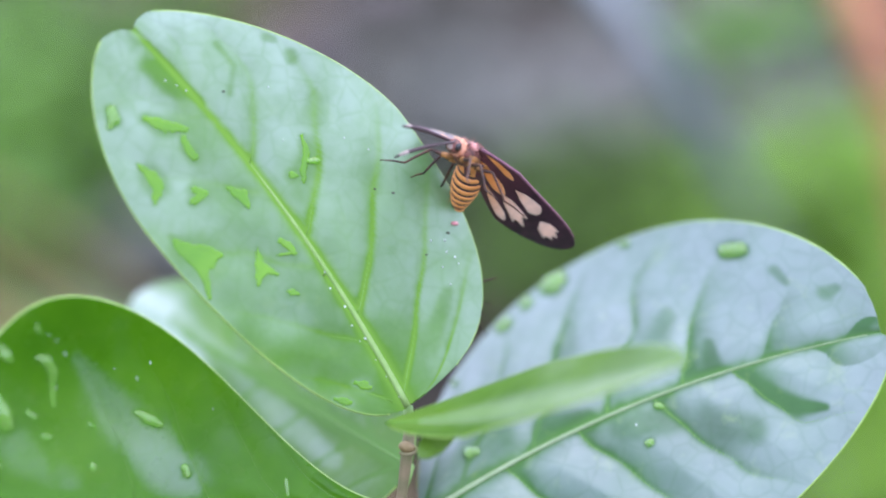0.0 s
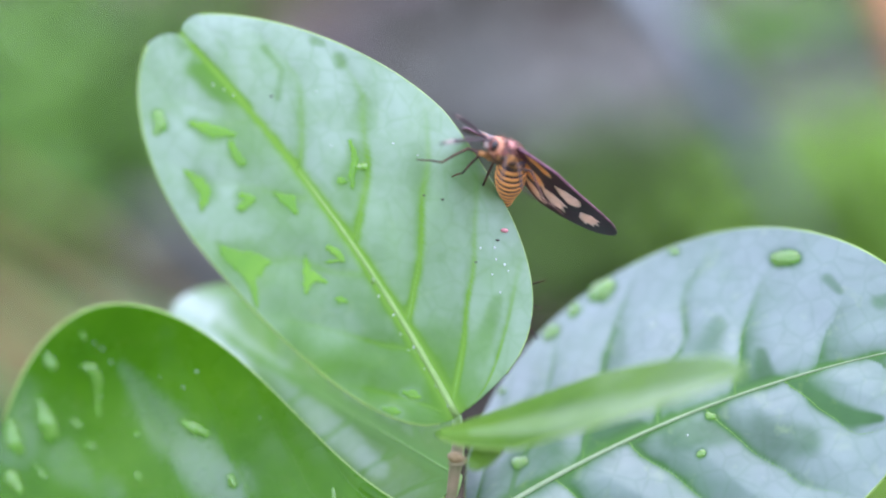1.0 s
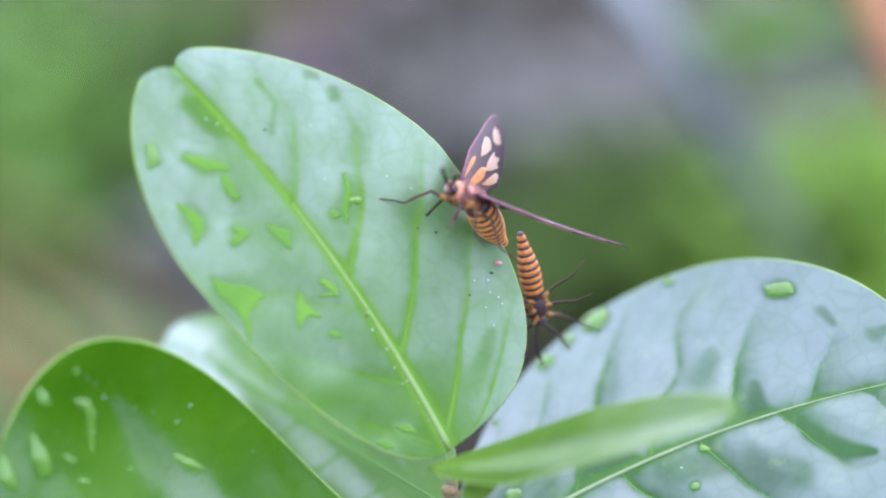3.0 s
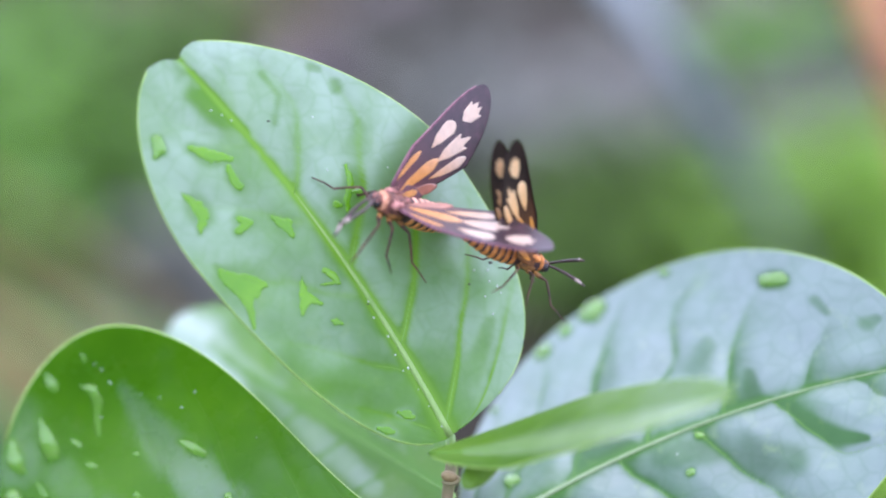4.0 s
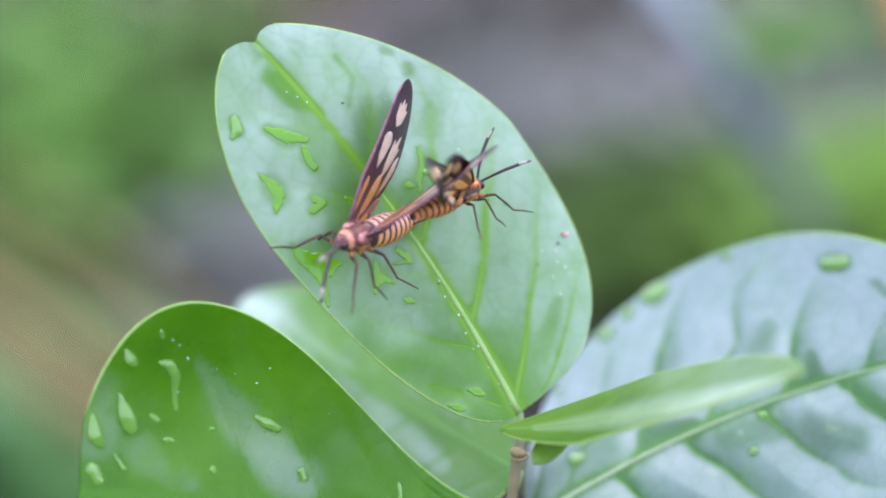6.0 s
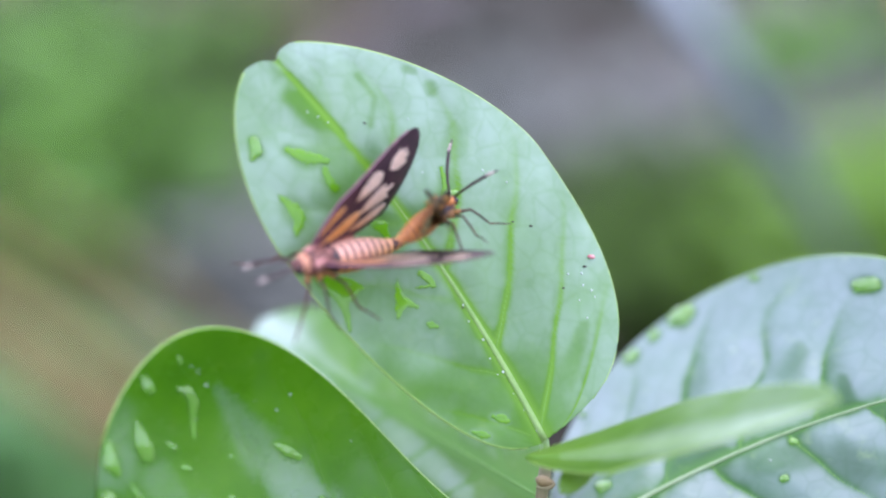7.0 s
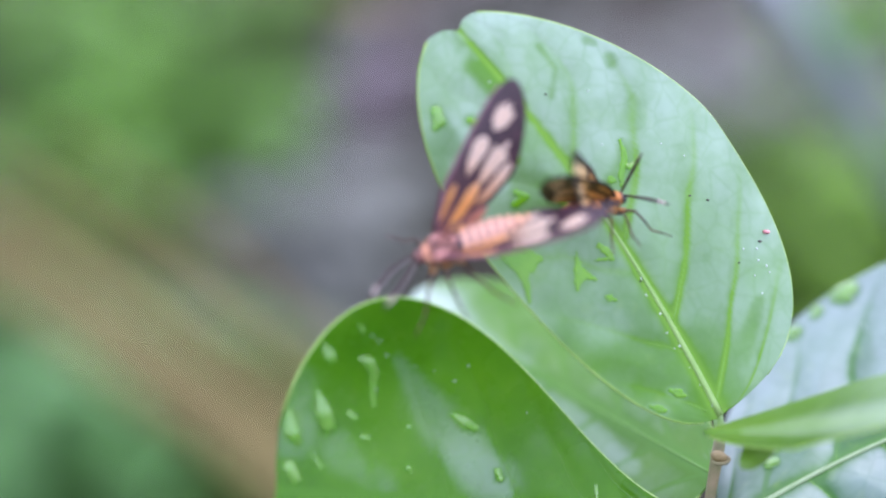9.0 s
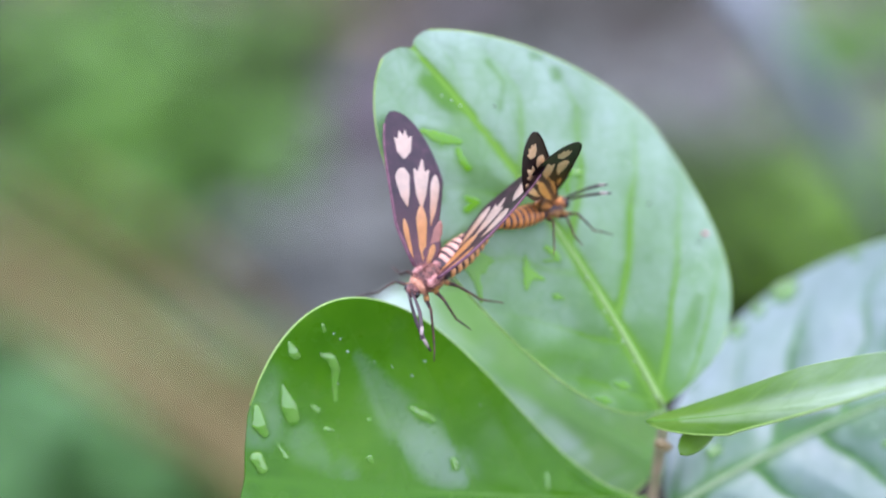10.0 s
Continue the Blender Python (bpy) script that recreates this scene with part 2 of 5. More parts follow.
class Blade:
    """A leaf's surface in the plant's millimetres: x across, y away, z up. Each side of the midrib has a half-width,
    the place of its widest point, the roundness towards base and tip, and the slopes away from the eye at base and tip."""

    def __init__(self, base, tip, bow, sides, pairs=8, quilt=0.35, cup=0.0, over=(0.0, 0.0), lean=(0.16, 0.16), notch=0.0, blunt=0.01, crease=0.0, stray=0.022, phase=(0.0, 0.35)):
        self.base, self.tip, self.bow, self.sides = np.array(base, float), np.array(tip, float), bow, sides
        self.pairs, self.quilt, self.cup, self.over, self.lean, self.notch, self.blunt, self.crease, self.phase = pairs, quilt, cup, over, lean, notch, blunt, crease, phase
        u = self.tip - self.base
        u[1] = 0
        self.len = np.linalg.norm(u)
        self.wax_sheen, self.patches, self.fold_dim, self.bands, self.grade, self.show, self.stray = 1.0, (), 0.0, 0.0, (0.0, 0.0), (1.0, 1.0), stray
        self.u = u / self.len
        self.v = np.array([-self.u[2], 0, self.u[0]])

    def warp(self, s, c):
        return s + self.stray * noise.noise((s * 6, c * 3.5, 0.37 * self.len)) * min(1, 3 * abs(c))

    def crossing(self, s, c):
        """Which side vein the point lies at: whole numbers are veins."""
        side = 0 if c >= 0 else 1
        return (self.warp(s, c) - self.lean[side] * abs(c) ** 1.2) * self.pairs + self.phase[side]

    def mid(self, s):
        arch = 4 * s * (1 - s)
        return self.base + (self.tip - self.base) * s + self.v * self.bow[0] * arch + np.array([0, self.bow[1] * arch, 0])

    def half(self, s, side):
        w, peak, p0, p1, _, _ = self.sides[side]
        s *= 1 - self.blunt
        if s < peak and p0 < 0:
            return w * math.sin(math.pi / 2 * s / peak) ** -p0
        q, n = ((peak - s) / peak, p0) if s < peak else ((s - peak) / (1 - peak), p1)
        return w * max(1 - q ** n, 0.0) ** (1 / n)

    def at(self, s, c, lift=0.0):
        """s from base to tip, c from -1 to 1 across (positive along v)."""
        side = 0 if c >= 0 else 1
        k0, k1 = self.sides[side][4:]
        lat = self.half(s, side) * abs(c)
        along = self.over[side] * math.sin(math.pi / 2 * min(1, abs(c) * 1.25)) * s * s - self.notch * math.exp(-(abs(c) / 0.28) ** 2) * max(0, (s - 0.9) / 0.1) ** 2
        p = self.mid(s) + self.u * self.len * along + self.v * lat * (1 if c >= 0 else -1)
        p[1] += (k0 + (k1 - k0) * s) * lat + self.cup * lat * lat
        if self.quilt:
            f = self.crossing(s, c)
            d = abs(f - round(f))
            swell = (1 - self.crease) * (1 - math.exp(-(d / 0.24) ** 2)) + self.crease * (2 * d) ** 0.75
            bulge = swell * (1 - abs(c) ** 4) * min(1, abs(c) * 6) * min(1, 6 * s) * min(1, 6 * (1 - s))
            p[1] -= self.quilt * bulge
            p[1] += 0.25 * self.quilt * (1 - min(1, abs(c) * 9)) * 1.5
        p[1] -= self.quilt * 0.22 * abs(c) ** 0.5 * noise.noise((s * 11, c * 5, self.len)) * (1 - abs(c) ** 4)
        p[1] -= lift
        return p * MM

    def vein(self, s, c):
        f = self.crossing(s, c)
        d = abs(f - round(f))
        lat = self.half(s, 0 if c >= 0 else 1) * abs(c)
        strong = self.show[0 if c >= 0 else 1] * min(1.0, max(0.0, 2.2 - 2.4 * s))
        return max(0.75 * strong * math.exp(-(d / 0.06) ** 2) * (1 - abs(c) ** 3), math.exp(-(lat / (0.35 + 0.5 * (1 - s))) ** 2))

    def flat(self, s, c):
        """The place on the spread-out leaf, in millimetres along and across."""
        return s * self.len, c * max(self.half(s, 0 if c >= 0 else 1), 0.5)

    def depth(self, a, l, strokes):
        """How far inside the nearest of some strokes (along, across, width; ...) a place lies, in millimetres, and that stroke's half-width there."""
        best, reach = -1e9, 1.0
        for stroke in strokes:
            pts = [(*self.flat(s, c), w) for s, c, w in stroke]
            for (x0, y0, w0), (x1, y1, w1) in zip(pts, pts[1:]):
                dx, dy = x1 - x0, y1 - y0
                u = min(max(((a - x0) * dx + (l - y0) * dy) / (dx * dx + dy * dy + 1e-9), 0), 1)
                r = 0.5 * (w0 + (w1 - w0) * u)
                d = r - math.hypot(a - x0 - u * dx, l - y0 - u * dy)
                if d > best:
                    best, reach = d, r
        return best, reach

    def sheen_at(self, s, c):
        """How strong the waxy sheen is: less along the veins and in wet strokes; the grade, the folds and other strokes
        paint reflections.
        """
        w = self.wax_sheen + self.grade[0] * (s - 0.5) + self.grade[1] * c
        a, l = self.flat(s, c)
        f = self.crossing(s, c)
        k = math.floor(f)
        # dims one side of each vein, imitating reflections on the puckered folds
        if self.fold_dim:
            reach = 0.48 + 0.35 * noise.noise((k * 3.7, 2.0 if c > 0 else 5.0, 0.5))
            w -= self.fold_dim * max(0, 0.75 + noise.noise((k * 5.1, 7.0 if c > 0 else 1.0, 0.2))) * math.exp(-((f - k) / 0.32) ** 2) * math.exp(-(abs(c) / reach) ** 3)
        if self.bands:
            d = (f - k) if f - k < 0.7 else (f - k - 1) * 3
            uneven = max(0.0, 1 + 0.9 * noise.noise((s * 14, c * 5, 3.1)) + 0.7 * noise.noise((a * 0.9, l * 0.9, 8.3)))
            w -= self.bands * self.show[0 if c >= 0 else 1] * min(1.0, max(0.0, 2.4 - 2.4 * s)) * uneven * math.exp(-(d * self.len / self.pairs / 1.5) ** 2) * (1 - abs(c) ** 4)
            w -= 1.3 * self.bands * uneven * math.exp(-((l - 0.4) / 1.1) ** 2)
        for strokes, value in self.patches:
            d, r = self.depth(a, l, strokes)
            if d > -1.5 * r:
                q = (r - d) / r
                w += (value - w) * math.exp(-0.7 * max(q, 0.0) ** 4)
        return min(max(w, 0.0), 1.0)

    def normal(self, s, c):
        e = 0.004
        a = self.at(min(s + e, 1), c) - self.at(max(s - e, 0), c)
        b = self.at(s, min(c + e, 1)) - self.at(s, max(c - e, -1))
        n = np.cross(a, b)
        n /= np.linalg.norm(n) + 1e-12
        return n if n[1] < 0 else -n


def leaf(name, blade, mat, parent, label, thick=0.28, rib=0.55, nu=130, nv=36, vein=0.06, lift=0.165, rib_mat=None, sink=0.0, edge=0.15):
    ss = [0.5 - 0.5 * math.cos(math.pi * i / (nu - 1)) for i in range(nu)]
    cs = [math.sin(math.pi / 2 * (2 * j / (nv * 2 - 2) - 1)) for j in range(nv * 2 - 1)]
    ss = [min(max(s, 0.0005), 0.9995) for s in ss]
    ob = part(name, sheet([[blade.at(s, c) for c in cs] for s in ss], thick * MM, [[blade.vein(s, c) for c in cs] for s in ss], [[blade.sheen_at(s, c) for c in cs] for s in ss]), mat, parent, label)
    pts = [blade.at(s, 0, 0.2 - sink * s) for s in np.linspace(0, 0.97, 30)]
    part("midrib", tube(pts, [MM * (rib * (1 - 0.85 * (i / 29) ** 0.8)) for i in range(30)], 8), rib_mat or VEIN, ob, "pale green midrib")
    for side in (1, -1):
        rim = [blade.at(s, 0.998 * side) for s in np.linspace(0.01, 0.995, 60)]
        part("margin", tube(rim, [MM * edge] * 60, 6), RIM, ob, "pale leaf margin")
    for side in (1, -1):
        for k in range(0, blade.pairs + 1):
            pts = []
            for q in np.linspace(0.0, 0.86, 14):
                s = k / blade.pairs
                for _ in range(6):
                    s -= (blade.crossing(s, side * (q + 1e-6)) - k) / blade.pairs
                if 0.02 < s < 0.97:
                    pts.append(blade.at(s, side * q, lift))
            if len(pts) > 6 and k / blade.pairs < (0.7 if blade.show[0 if side > 0 else 1] > 0.5 else 0.4):
                part("side_vein", tube(pts, [MM * vein * (1 - 0.75 * i / (len(pts) - 1)) for i in range(len(pts))], 6), VEIN_SOFT, ob)
    return ob


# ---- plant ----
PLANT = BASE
def thing(name, label, category, m=Matrix(), group="", kind=""):
    ob = tagged(new(name), label, category, group, kind)
    ob.matrix_world = m
    return ob


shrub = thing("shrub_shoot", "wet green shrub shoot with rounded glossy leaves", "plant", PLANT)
MAIN = Blade((-3.87, 261.0, -16.39), (-31.98, 255.4, 22.89), (-1.62, 1.33), ((12.33, 0.608, 1.9, 1.81, -0.47, -0.39), (15.67, 0.516, 3.22, 1.51, 0.44, 0.36)), 5, 0.3, 0.004, over=(0.007, 0.003), lean=(0.26, 0.4), notch=0.012, blunt=0.016, crease=0.5, phase=(0.25, -0.1))
RIGHT = Blade((-2.4, 268.0, -28.6), (46.73, 266.1, -8.85), (2.3, 4.0), ((16.73, 0.639, 1.87, 2.22, 1.84, 0.35), (17.11, 0.534, 1.6, 1.44, -0.5, -0.5)), 6, 0.55, 0.0, lean=(0.28, 0.21), notch=0.008, blunt=0.012, crease=0.9, stray=0.036, phase=(0.46, -0.14))
LEFT = Blade((-4.64, 264.7, -26.92), (-48.85, 248.3, -23.7), (0.63, 1.51), ((16.0, 0.6, 1.6, 2.2, -0.1, -0.1), (20.38, 0.739, -1.95, 2.09, 0.075, 0.13)), 6, 0.2, -0.012, lean=(0.2, 0.2), notch=0.006, blunt=0.012)
BACK = Blade((-3.7, 268.0, -23.2), (-37.4, 300.0, -6.5), (0.1, 2.0), ((16.0, 0.5, 1.8, 2.0, -0.3, -0.3), (9.4, 0.49, 2.0, 1.74, 0.75, 0.75)), 6, 0.12, 0.0, lean=(0.25, 0.25), blunt=0.006)
FRONT = Blade((-5.97, 254.5, -17.63), (22.45, 232.0, -10.45), (-1.14, 0.0), ((3.08, 0.578, 1.15, 2.39, 3.0, 2.6), (1.75, 0.26, 1.7, 0.75, -1.2, -4.0)), 7, 0.1, 0.0, lean=(0.2, 0.2), blunt=0.004)
# water lying on the leaves: strokes of (along, across, width in millimetres)
MAIN_FILMS = (
    (((0.814, 0.502, 0.69), (0.779, 0.384, 1.28), (0.753, 0.253, 0.7)), ((0.742, 0.315, 0.46), (0.716, 0.33, 0.81), (0.693, 0.328, 0.75))),
    (((0.747, 0.77, 0.17), (0.711, 0.718, 1.27), (0.684, 0.72, 1.27), (0.659, 0.813, 0.35)),),
    (((0.636, 0.486, 0.81), (0.62, 0.451, 0.93), (0.616, 0.552, 0.69)),),
    (((0.599, 0.263, 0.47), (0.573, 0.217, 1.28), (0.543, 0.225, 0.35)),),
    (((0.583, 0.867, 0.35), (0.543, 0.851, 1.62), (0.508, 0.765, 2.66), (0.494, 0.659, 0.93)), ((0.494, 0.836, 1.39), (0.459, 0.893, 0.52), (0.432, 0.968, 0.23))),
    (((0.464, 0.373, 0.23), (0.43, 0.452, 0.93), (0.418, 0.468, 1.39), (0.399, 0.571, 0.35)), ((0.42, 0.444, 0.81), (0.391, 0.382, 0.23))),
    (((0.449, 0.182, 0.47), (0.424, 0.15, 0.82), (0.41, 0.151, 0.58)), ((0.41, 0.151, 0.47), (0.426, 0.279, 0.23))),
    (((0.607, -0.397, 0.29), (0.572, -0.346, 0.65), (0.542, -0.249, 0.71), (0.52, -0.204, 0.24)),),
    (((0.106, 0.93, 0.35), (0.092, 0.9, 0.76), (0.08, 0.87, 0.47)),),
    (((0.108, 0.529, 0.47), (0.091, 0.46, 0.88), (0.08, 0.424, 0.35)),),
    (((0.35, 0.405, 0.29), (0.343, 0.379, 0.7), (0.332, 0.351, 0.29)),),
    (((0.548, -0.179, 0.82), (0.542, -0.197, 0.47)),),
)
MAIN_BEADS = (
    (((0.869, 0.8, 0.92), (0.847, 0.802, 1.15), (0.84, 0.869, 0.58)),),
    (((0.552, -0.319, 0.59), (0.545, -0.356, 0.77)),),
)
RIGHT_BEADS = (
    (((0.786, 0.76, 1.51), (0.803, 0.77, 1.75), (0.814, 0.777, 1.5)),),
    (((0.415, 0.95, 1.17), (0.431, 0.95, 1.95), (0.454, 0.955, 1.43)),),
    (((0.36, 0.945, 0.91), (0.37, 0.955, 1.04)),),
    (((0.294, 0.94, 1.04), (0.312, 0.935, 1.04)),),
    (((0.605, 0.965, 0.77), (0.61, 0.962, 0.77)),),
    (((0.525, -0.061, 0.73), (0.534, -0.072, 0.61)),),
    (((0.478, -0.25, 0.73), (0.484, -0.249, 0.73)),),
    (((0.154, 0.945, 0.51), (0.16, 0.935, 0.51)),),
    (((0.132, 0.287, 1.11), (0.15, 0.253, 0.74)),),
)
LEFT_BEADS = (
    (((0.917, -0.92, 0.46), (0.906, -0.829, 1.26), (0.901, -0.8, 1.03)),),
    (((0.839, -0.718, 0.46), (0.819, -0.691, 1.15), (0.805, -0.627, 1.03), (0.806, -0.554, 0.58), (0.8, -0.459, 0.52)),),
    (((0.926, -0.664, 0.23), (0.908, -0.484, 1.72), (0.897, -0.401, 1.49)),),
    (((0.982, -0.76, 0.69), (0.972, -0.506, 1.49), (0.959, -0.384, 0.92)),),
    (((0.619, -0.474, 0.58), (0.592, -0.458, 1.28), (0.568, -0.445, 0.82)),),
    (((0.973, -0.202, 1.49), (0.959, -0.092, 1.15)),),
    (((0.926, -0.251, 0.23), (0.905, -0.157, 0.57)),),
    (((0.842, -0.888, 0.46), (0.838, -0.854, 0.4)),),
    (((0.853, -0.435, 0.57), (0.84, -0.409, 0.69)),),
    (((0.818, -0.302, 0.69), (0.805, -0.295, 0.58)),),
    (((0.506, -0.227, 0.82), (0.499, -0.181, 0.7)),),
    (((0.719, -0.366, 0.52), (0.715, -0.364, 0.52)),),
    (((0.709, -0.162, 0.7), (0.704, -0.145, 0.58)),),
    (((0.273, -0.412, 0.47), (0.267, -0.176, 0.47)),),
)
# strokes with the sheen left in them: wet places, and painted reflections of sky and dark surroundings
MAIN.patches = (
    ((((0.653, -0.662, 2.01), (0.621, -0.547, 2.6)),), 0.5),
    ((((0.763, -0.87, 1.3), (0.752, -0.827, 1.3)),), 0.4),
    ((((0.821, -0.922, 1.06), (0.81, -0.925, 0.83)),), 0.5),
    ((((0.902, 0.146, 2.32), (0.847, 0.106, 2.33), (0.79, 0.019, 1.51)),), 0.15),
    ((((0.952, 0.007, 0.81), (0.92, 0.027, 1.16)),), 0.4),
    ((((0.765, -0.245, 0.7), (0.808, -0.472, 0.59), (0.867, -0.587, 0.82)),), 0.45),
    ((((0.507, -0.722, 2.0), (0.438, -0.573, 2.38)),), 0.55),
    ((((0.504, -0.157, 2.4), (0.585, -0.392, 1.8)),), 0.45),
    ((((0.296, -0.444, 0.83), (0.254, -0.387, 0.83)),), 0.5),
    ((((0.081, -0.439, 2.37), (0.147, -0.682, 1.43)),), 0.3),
    # greener lower part, painted in for the dark surroundings it would reflect
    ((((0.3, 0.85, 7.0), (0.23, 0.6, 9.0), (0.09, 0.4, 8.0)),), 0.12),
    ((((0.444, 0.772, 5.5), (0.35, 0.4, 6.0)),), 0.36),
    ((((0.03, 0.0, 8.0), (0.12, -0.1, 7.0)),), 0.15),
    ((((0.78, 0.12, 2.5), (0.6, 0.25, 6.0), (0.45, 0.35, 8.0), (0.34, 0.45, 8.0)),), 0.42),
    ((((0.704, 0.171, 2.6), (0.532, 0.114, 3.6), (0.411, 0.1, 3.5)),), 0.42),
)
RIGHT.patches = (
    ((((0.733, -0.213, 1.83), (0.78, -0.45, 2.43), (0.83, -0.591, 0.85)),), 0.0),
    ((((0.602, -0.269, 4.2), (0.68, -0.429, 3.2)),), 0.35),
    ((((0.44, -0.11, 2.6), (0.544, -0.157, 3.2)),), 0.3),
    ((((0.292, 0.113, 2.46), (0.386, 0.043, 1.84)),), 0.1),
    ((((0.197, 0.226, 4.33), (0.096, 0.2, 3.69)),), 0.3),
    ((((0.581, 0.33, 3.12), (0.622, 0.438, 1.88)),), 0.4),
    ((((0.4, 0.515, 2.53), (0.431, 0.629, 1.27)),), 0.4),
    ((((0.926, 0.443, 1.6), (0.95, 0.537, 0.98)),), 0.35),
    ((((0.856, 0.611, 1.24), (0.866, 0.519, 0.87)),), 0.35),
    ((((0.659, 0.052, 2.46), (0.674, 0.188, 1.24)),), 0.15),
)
# a painted sky reflection following the leaf's curve, with weaker ones beside it
LEFT.patches = (
    ((((0.754, -0.697, 1.2), (0.657, -0.439, 3.8), (0.517, -0.153, 5.0)),), 0.6),
    ((((0.961, -0.877, 3.0), (0.965, -0.427, 4.0)),), 0.3),
    ((((0.865, -0.238, 3.4), (0.772, -0.06, 3.4)),), 0.22),
)
# sky sheen painted over the tip and along a streak
BACK.patches = (
    ((((0.97, -0.3, 4.0), (0.9, 0.1, 8.0), (0.78, 0.3, 8.0)),), 1.0),
    ((((0.85, -0.15, 1.2), (0.6, 0.0, 2.2), (0.4, 0.15, 3.2), (0.2, 0.3, 2.0)),), 0.36),
)
# a tapering band of painted sky sheen
FRONT.patches = (((((0.12, -0.1, 0.5), (0.5, -0.05, 2.2), (0.75, -0.02, 1.6), (0.97, 0.0, 0.3)),), 0.6),)
for blade, rows, wider, left in ((MAIN, MAIN_FILMS, 2.0, 0.3), (MAIN, MAIN_BEADS, 1.15, 0.1), (RIGHT, RIGHT_BEADS, 1.2, 0.0), (LEFT, LEFT_BEADS, 1.15, 0.0)):
    blade.patches += tuple((tuple(tuple((s, c, w * wider) for s, c, w in stroke) for stroke in strokes), left) for strokes in rows)
MAIN.wax_sheen, MAIN.bands, RIGHT.wax_sheen, RIGHT.bands, RIGHT.fold_dim = 0.68, 0.26, 0.85, 0.2, 0.75
# sheen graded towards the tip, imitating how the sky is reflected
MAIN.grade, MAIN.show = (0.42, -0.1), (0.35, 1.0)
LEFT.wax_sheen, BACK.wax_sheen, FRONT.wax_sheen = 0.06, 0.1, 0.12
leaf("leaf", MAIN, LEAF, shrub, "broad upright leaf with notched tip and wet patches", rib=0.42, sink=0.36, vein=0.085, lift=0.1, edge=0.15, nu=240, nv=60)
leaf("leaf", RIGHT, LEAF_SKYLIT, shrub, "puckered leaf with sunken veins and droplets", rib=0.34, vein=0.06, rib_mat=VEIN_PALE, nu=280, nv=76)
leaf("leaf", LEFT, LEAF_DEEP, shrub, "deep green curling leaf beaded with rain", edge=0.15, rib=0.16, sink=0.2, vein=0.03, rib_mat=VEIN_SOFT)
leaf("leaf", BACK, LEAF_BACK, shrub, "smaller leaf half hidden behind", rib=0.14, vein=0.03, lift=0.05, sink=0.2, rib_mat=VEIN_SOFT)
leaf("leaf", FRONT, LEAF_YOUNG, shrub, "young leaf seen along its edge", rib=0.16, vein=0.03, lift=0.05, sink=0.1, rib_mat=VEIN_SOFT)
stem_pts = [(-3.6, 262.5, -18.5), (-3.9, 263.3, -21), (-4.4, 264.3, -25), (-5.6, 266, -34), (-8, 274, -60), (-12, 300, -120), (-16, 335, -230), (-18, 380, -345)]
part("stem", tube([Vector(p) * MM for p in stem_pts], [MM * r for r in (0.6, 0.66, 0.56, 0.6, 0.9, 1.4, 2.2, 3.0)], 10), STEM, shrub, "grey brown twig")

part("bud", blob(Vector((-3.9, 260.6, -20.6)) * MM, (0.95 * MM, 0.8 * MM, 0.62 * MM), 14, 10, turn=pose(0, 0, 0, 0, 18, 0)), BUD, shrub, "brown bud scale at the node")
part("bud_rim", tube([Vector((-3.9 + 1.0 * math.cos(a), 260.1, -20.75 + 0.55 * math.sin(a))) * MM for a in np.linspace(-2.6, 0.6, 10)], [MM * r for r in (0.08, 0.16, 0.2, 0.22, 0.22, 0.22, 0.2, 0.18, 0.14, 0.08)], 7), STEM, shrub, "pinkish rim under the bud")
KEEL = Blade((-2.6, 251.0, -20.9), (1.2, 254.4, -16.6), (-0.3, -0.6), ((1.6, 0.6, 2.0, 2.0, 0.5, 0.4), (1.25, 0.6, 2.0, 2.0, -0.1, -0.1)), 2, 0.0)
KEEL.wax_sheen, grid = 0.1, [[(s, c) for c in np.linspace(-1, 1, 13)] for s in np.linspace(0.001, 0.999, 17)]
part("leaf_keel", sheet([[KEEL.at(s, c) for s, c in row] for row in grid], 0.3 * MM, [[0.9 for _ in row] for row in grid], [[KEEL.wax_sheen for _ in row] for row in grid]), LEAF_YOUNG, shrub, "folded green base of the young leaf")
for tip_at, end in (((-3.84, 263.7, -16.56), 0.55), ((-2.4, 268.0, -28.6), 0.5), ((-3.7, 268.0, -23.2), 0.5), ((-4.64, 264.7, -26.92), 0.55)):
    z0 = tip_at[2] - 2.2
    start = (float(np.interp(-z0, [18.5, 21, 25, 34], [-3.6, -3.9, -4.4, -5.6])), float(np.interp(-z0, [18.5, 21, 25, 34], [262.5, 263.3, 264.3, 266])), z0)
    part("petiole", tube([Vector(start) * MM, Vector(start).lerp(Vector(tip_at), 0.5) * MM, Vector(tip_at) * MM], [0.5 * MM, 0.55 * MM, end * MM], 9), VEIN, shrub, "short pale leaf stalk")

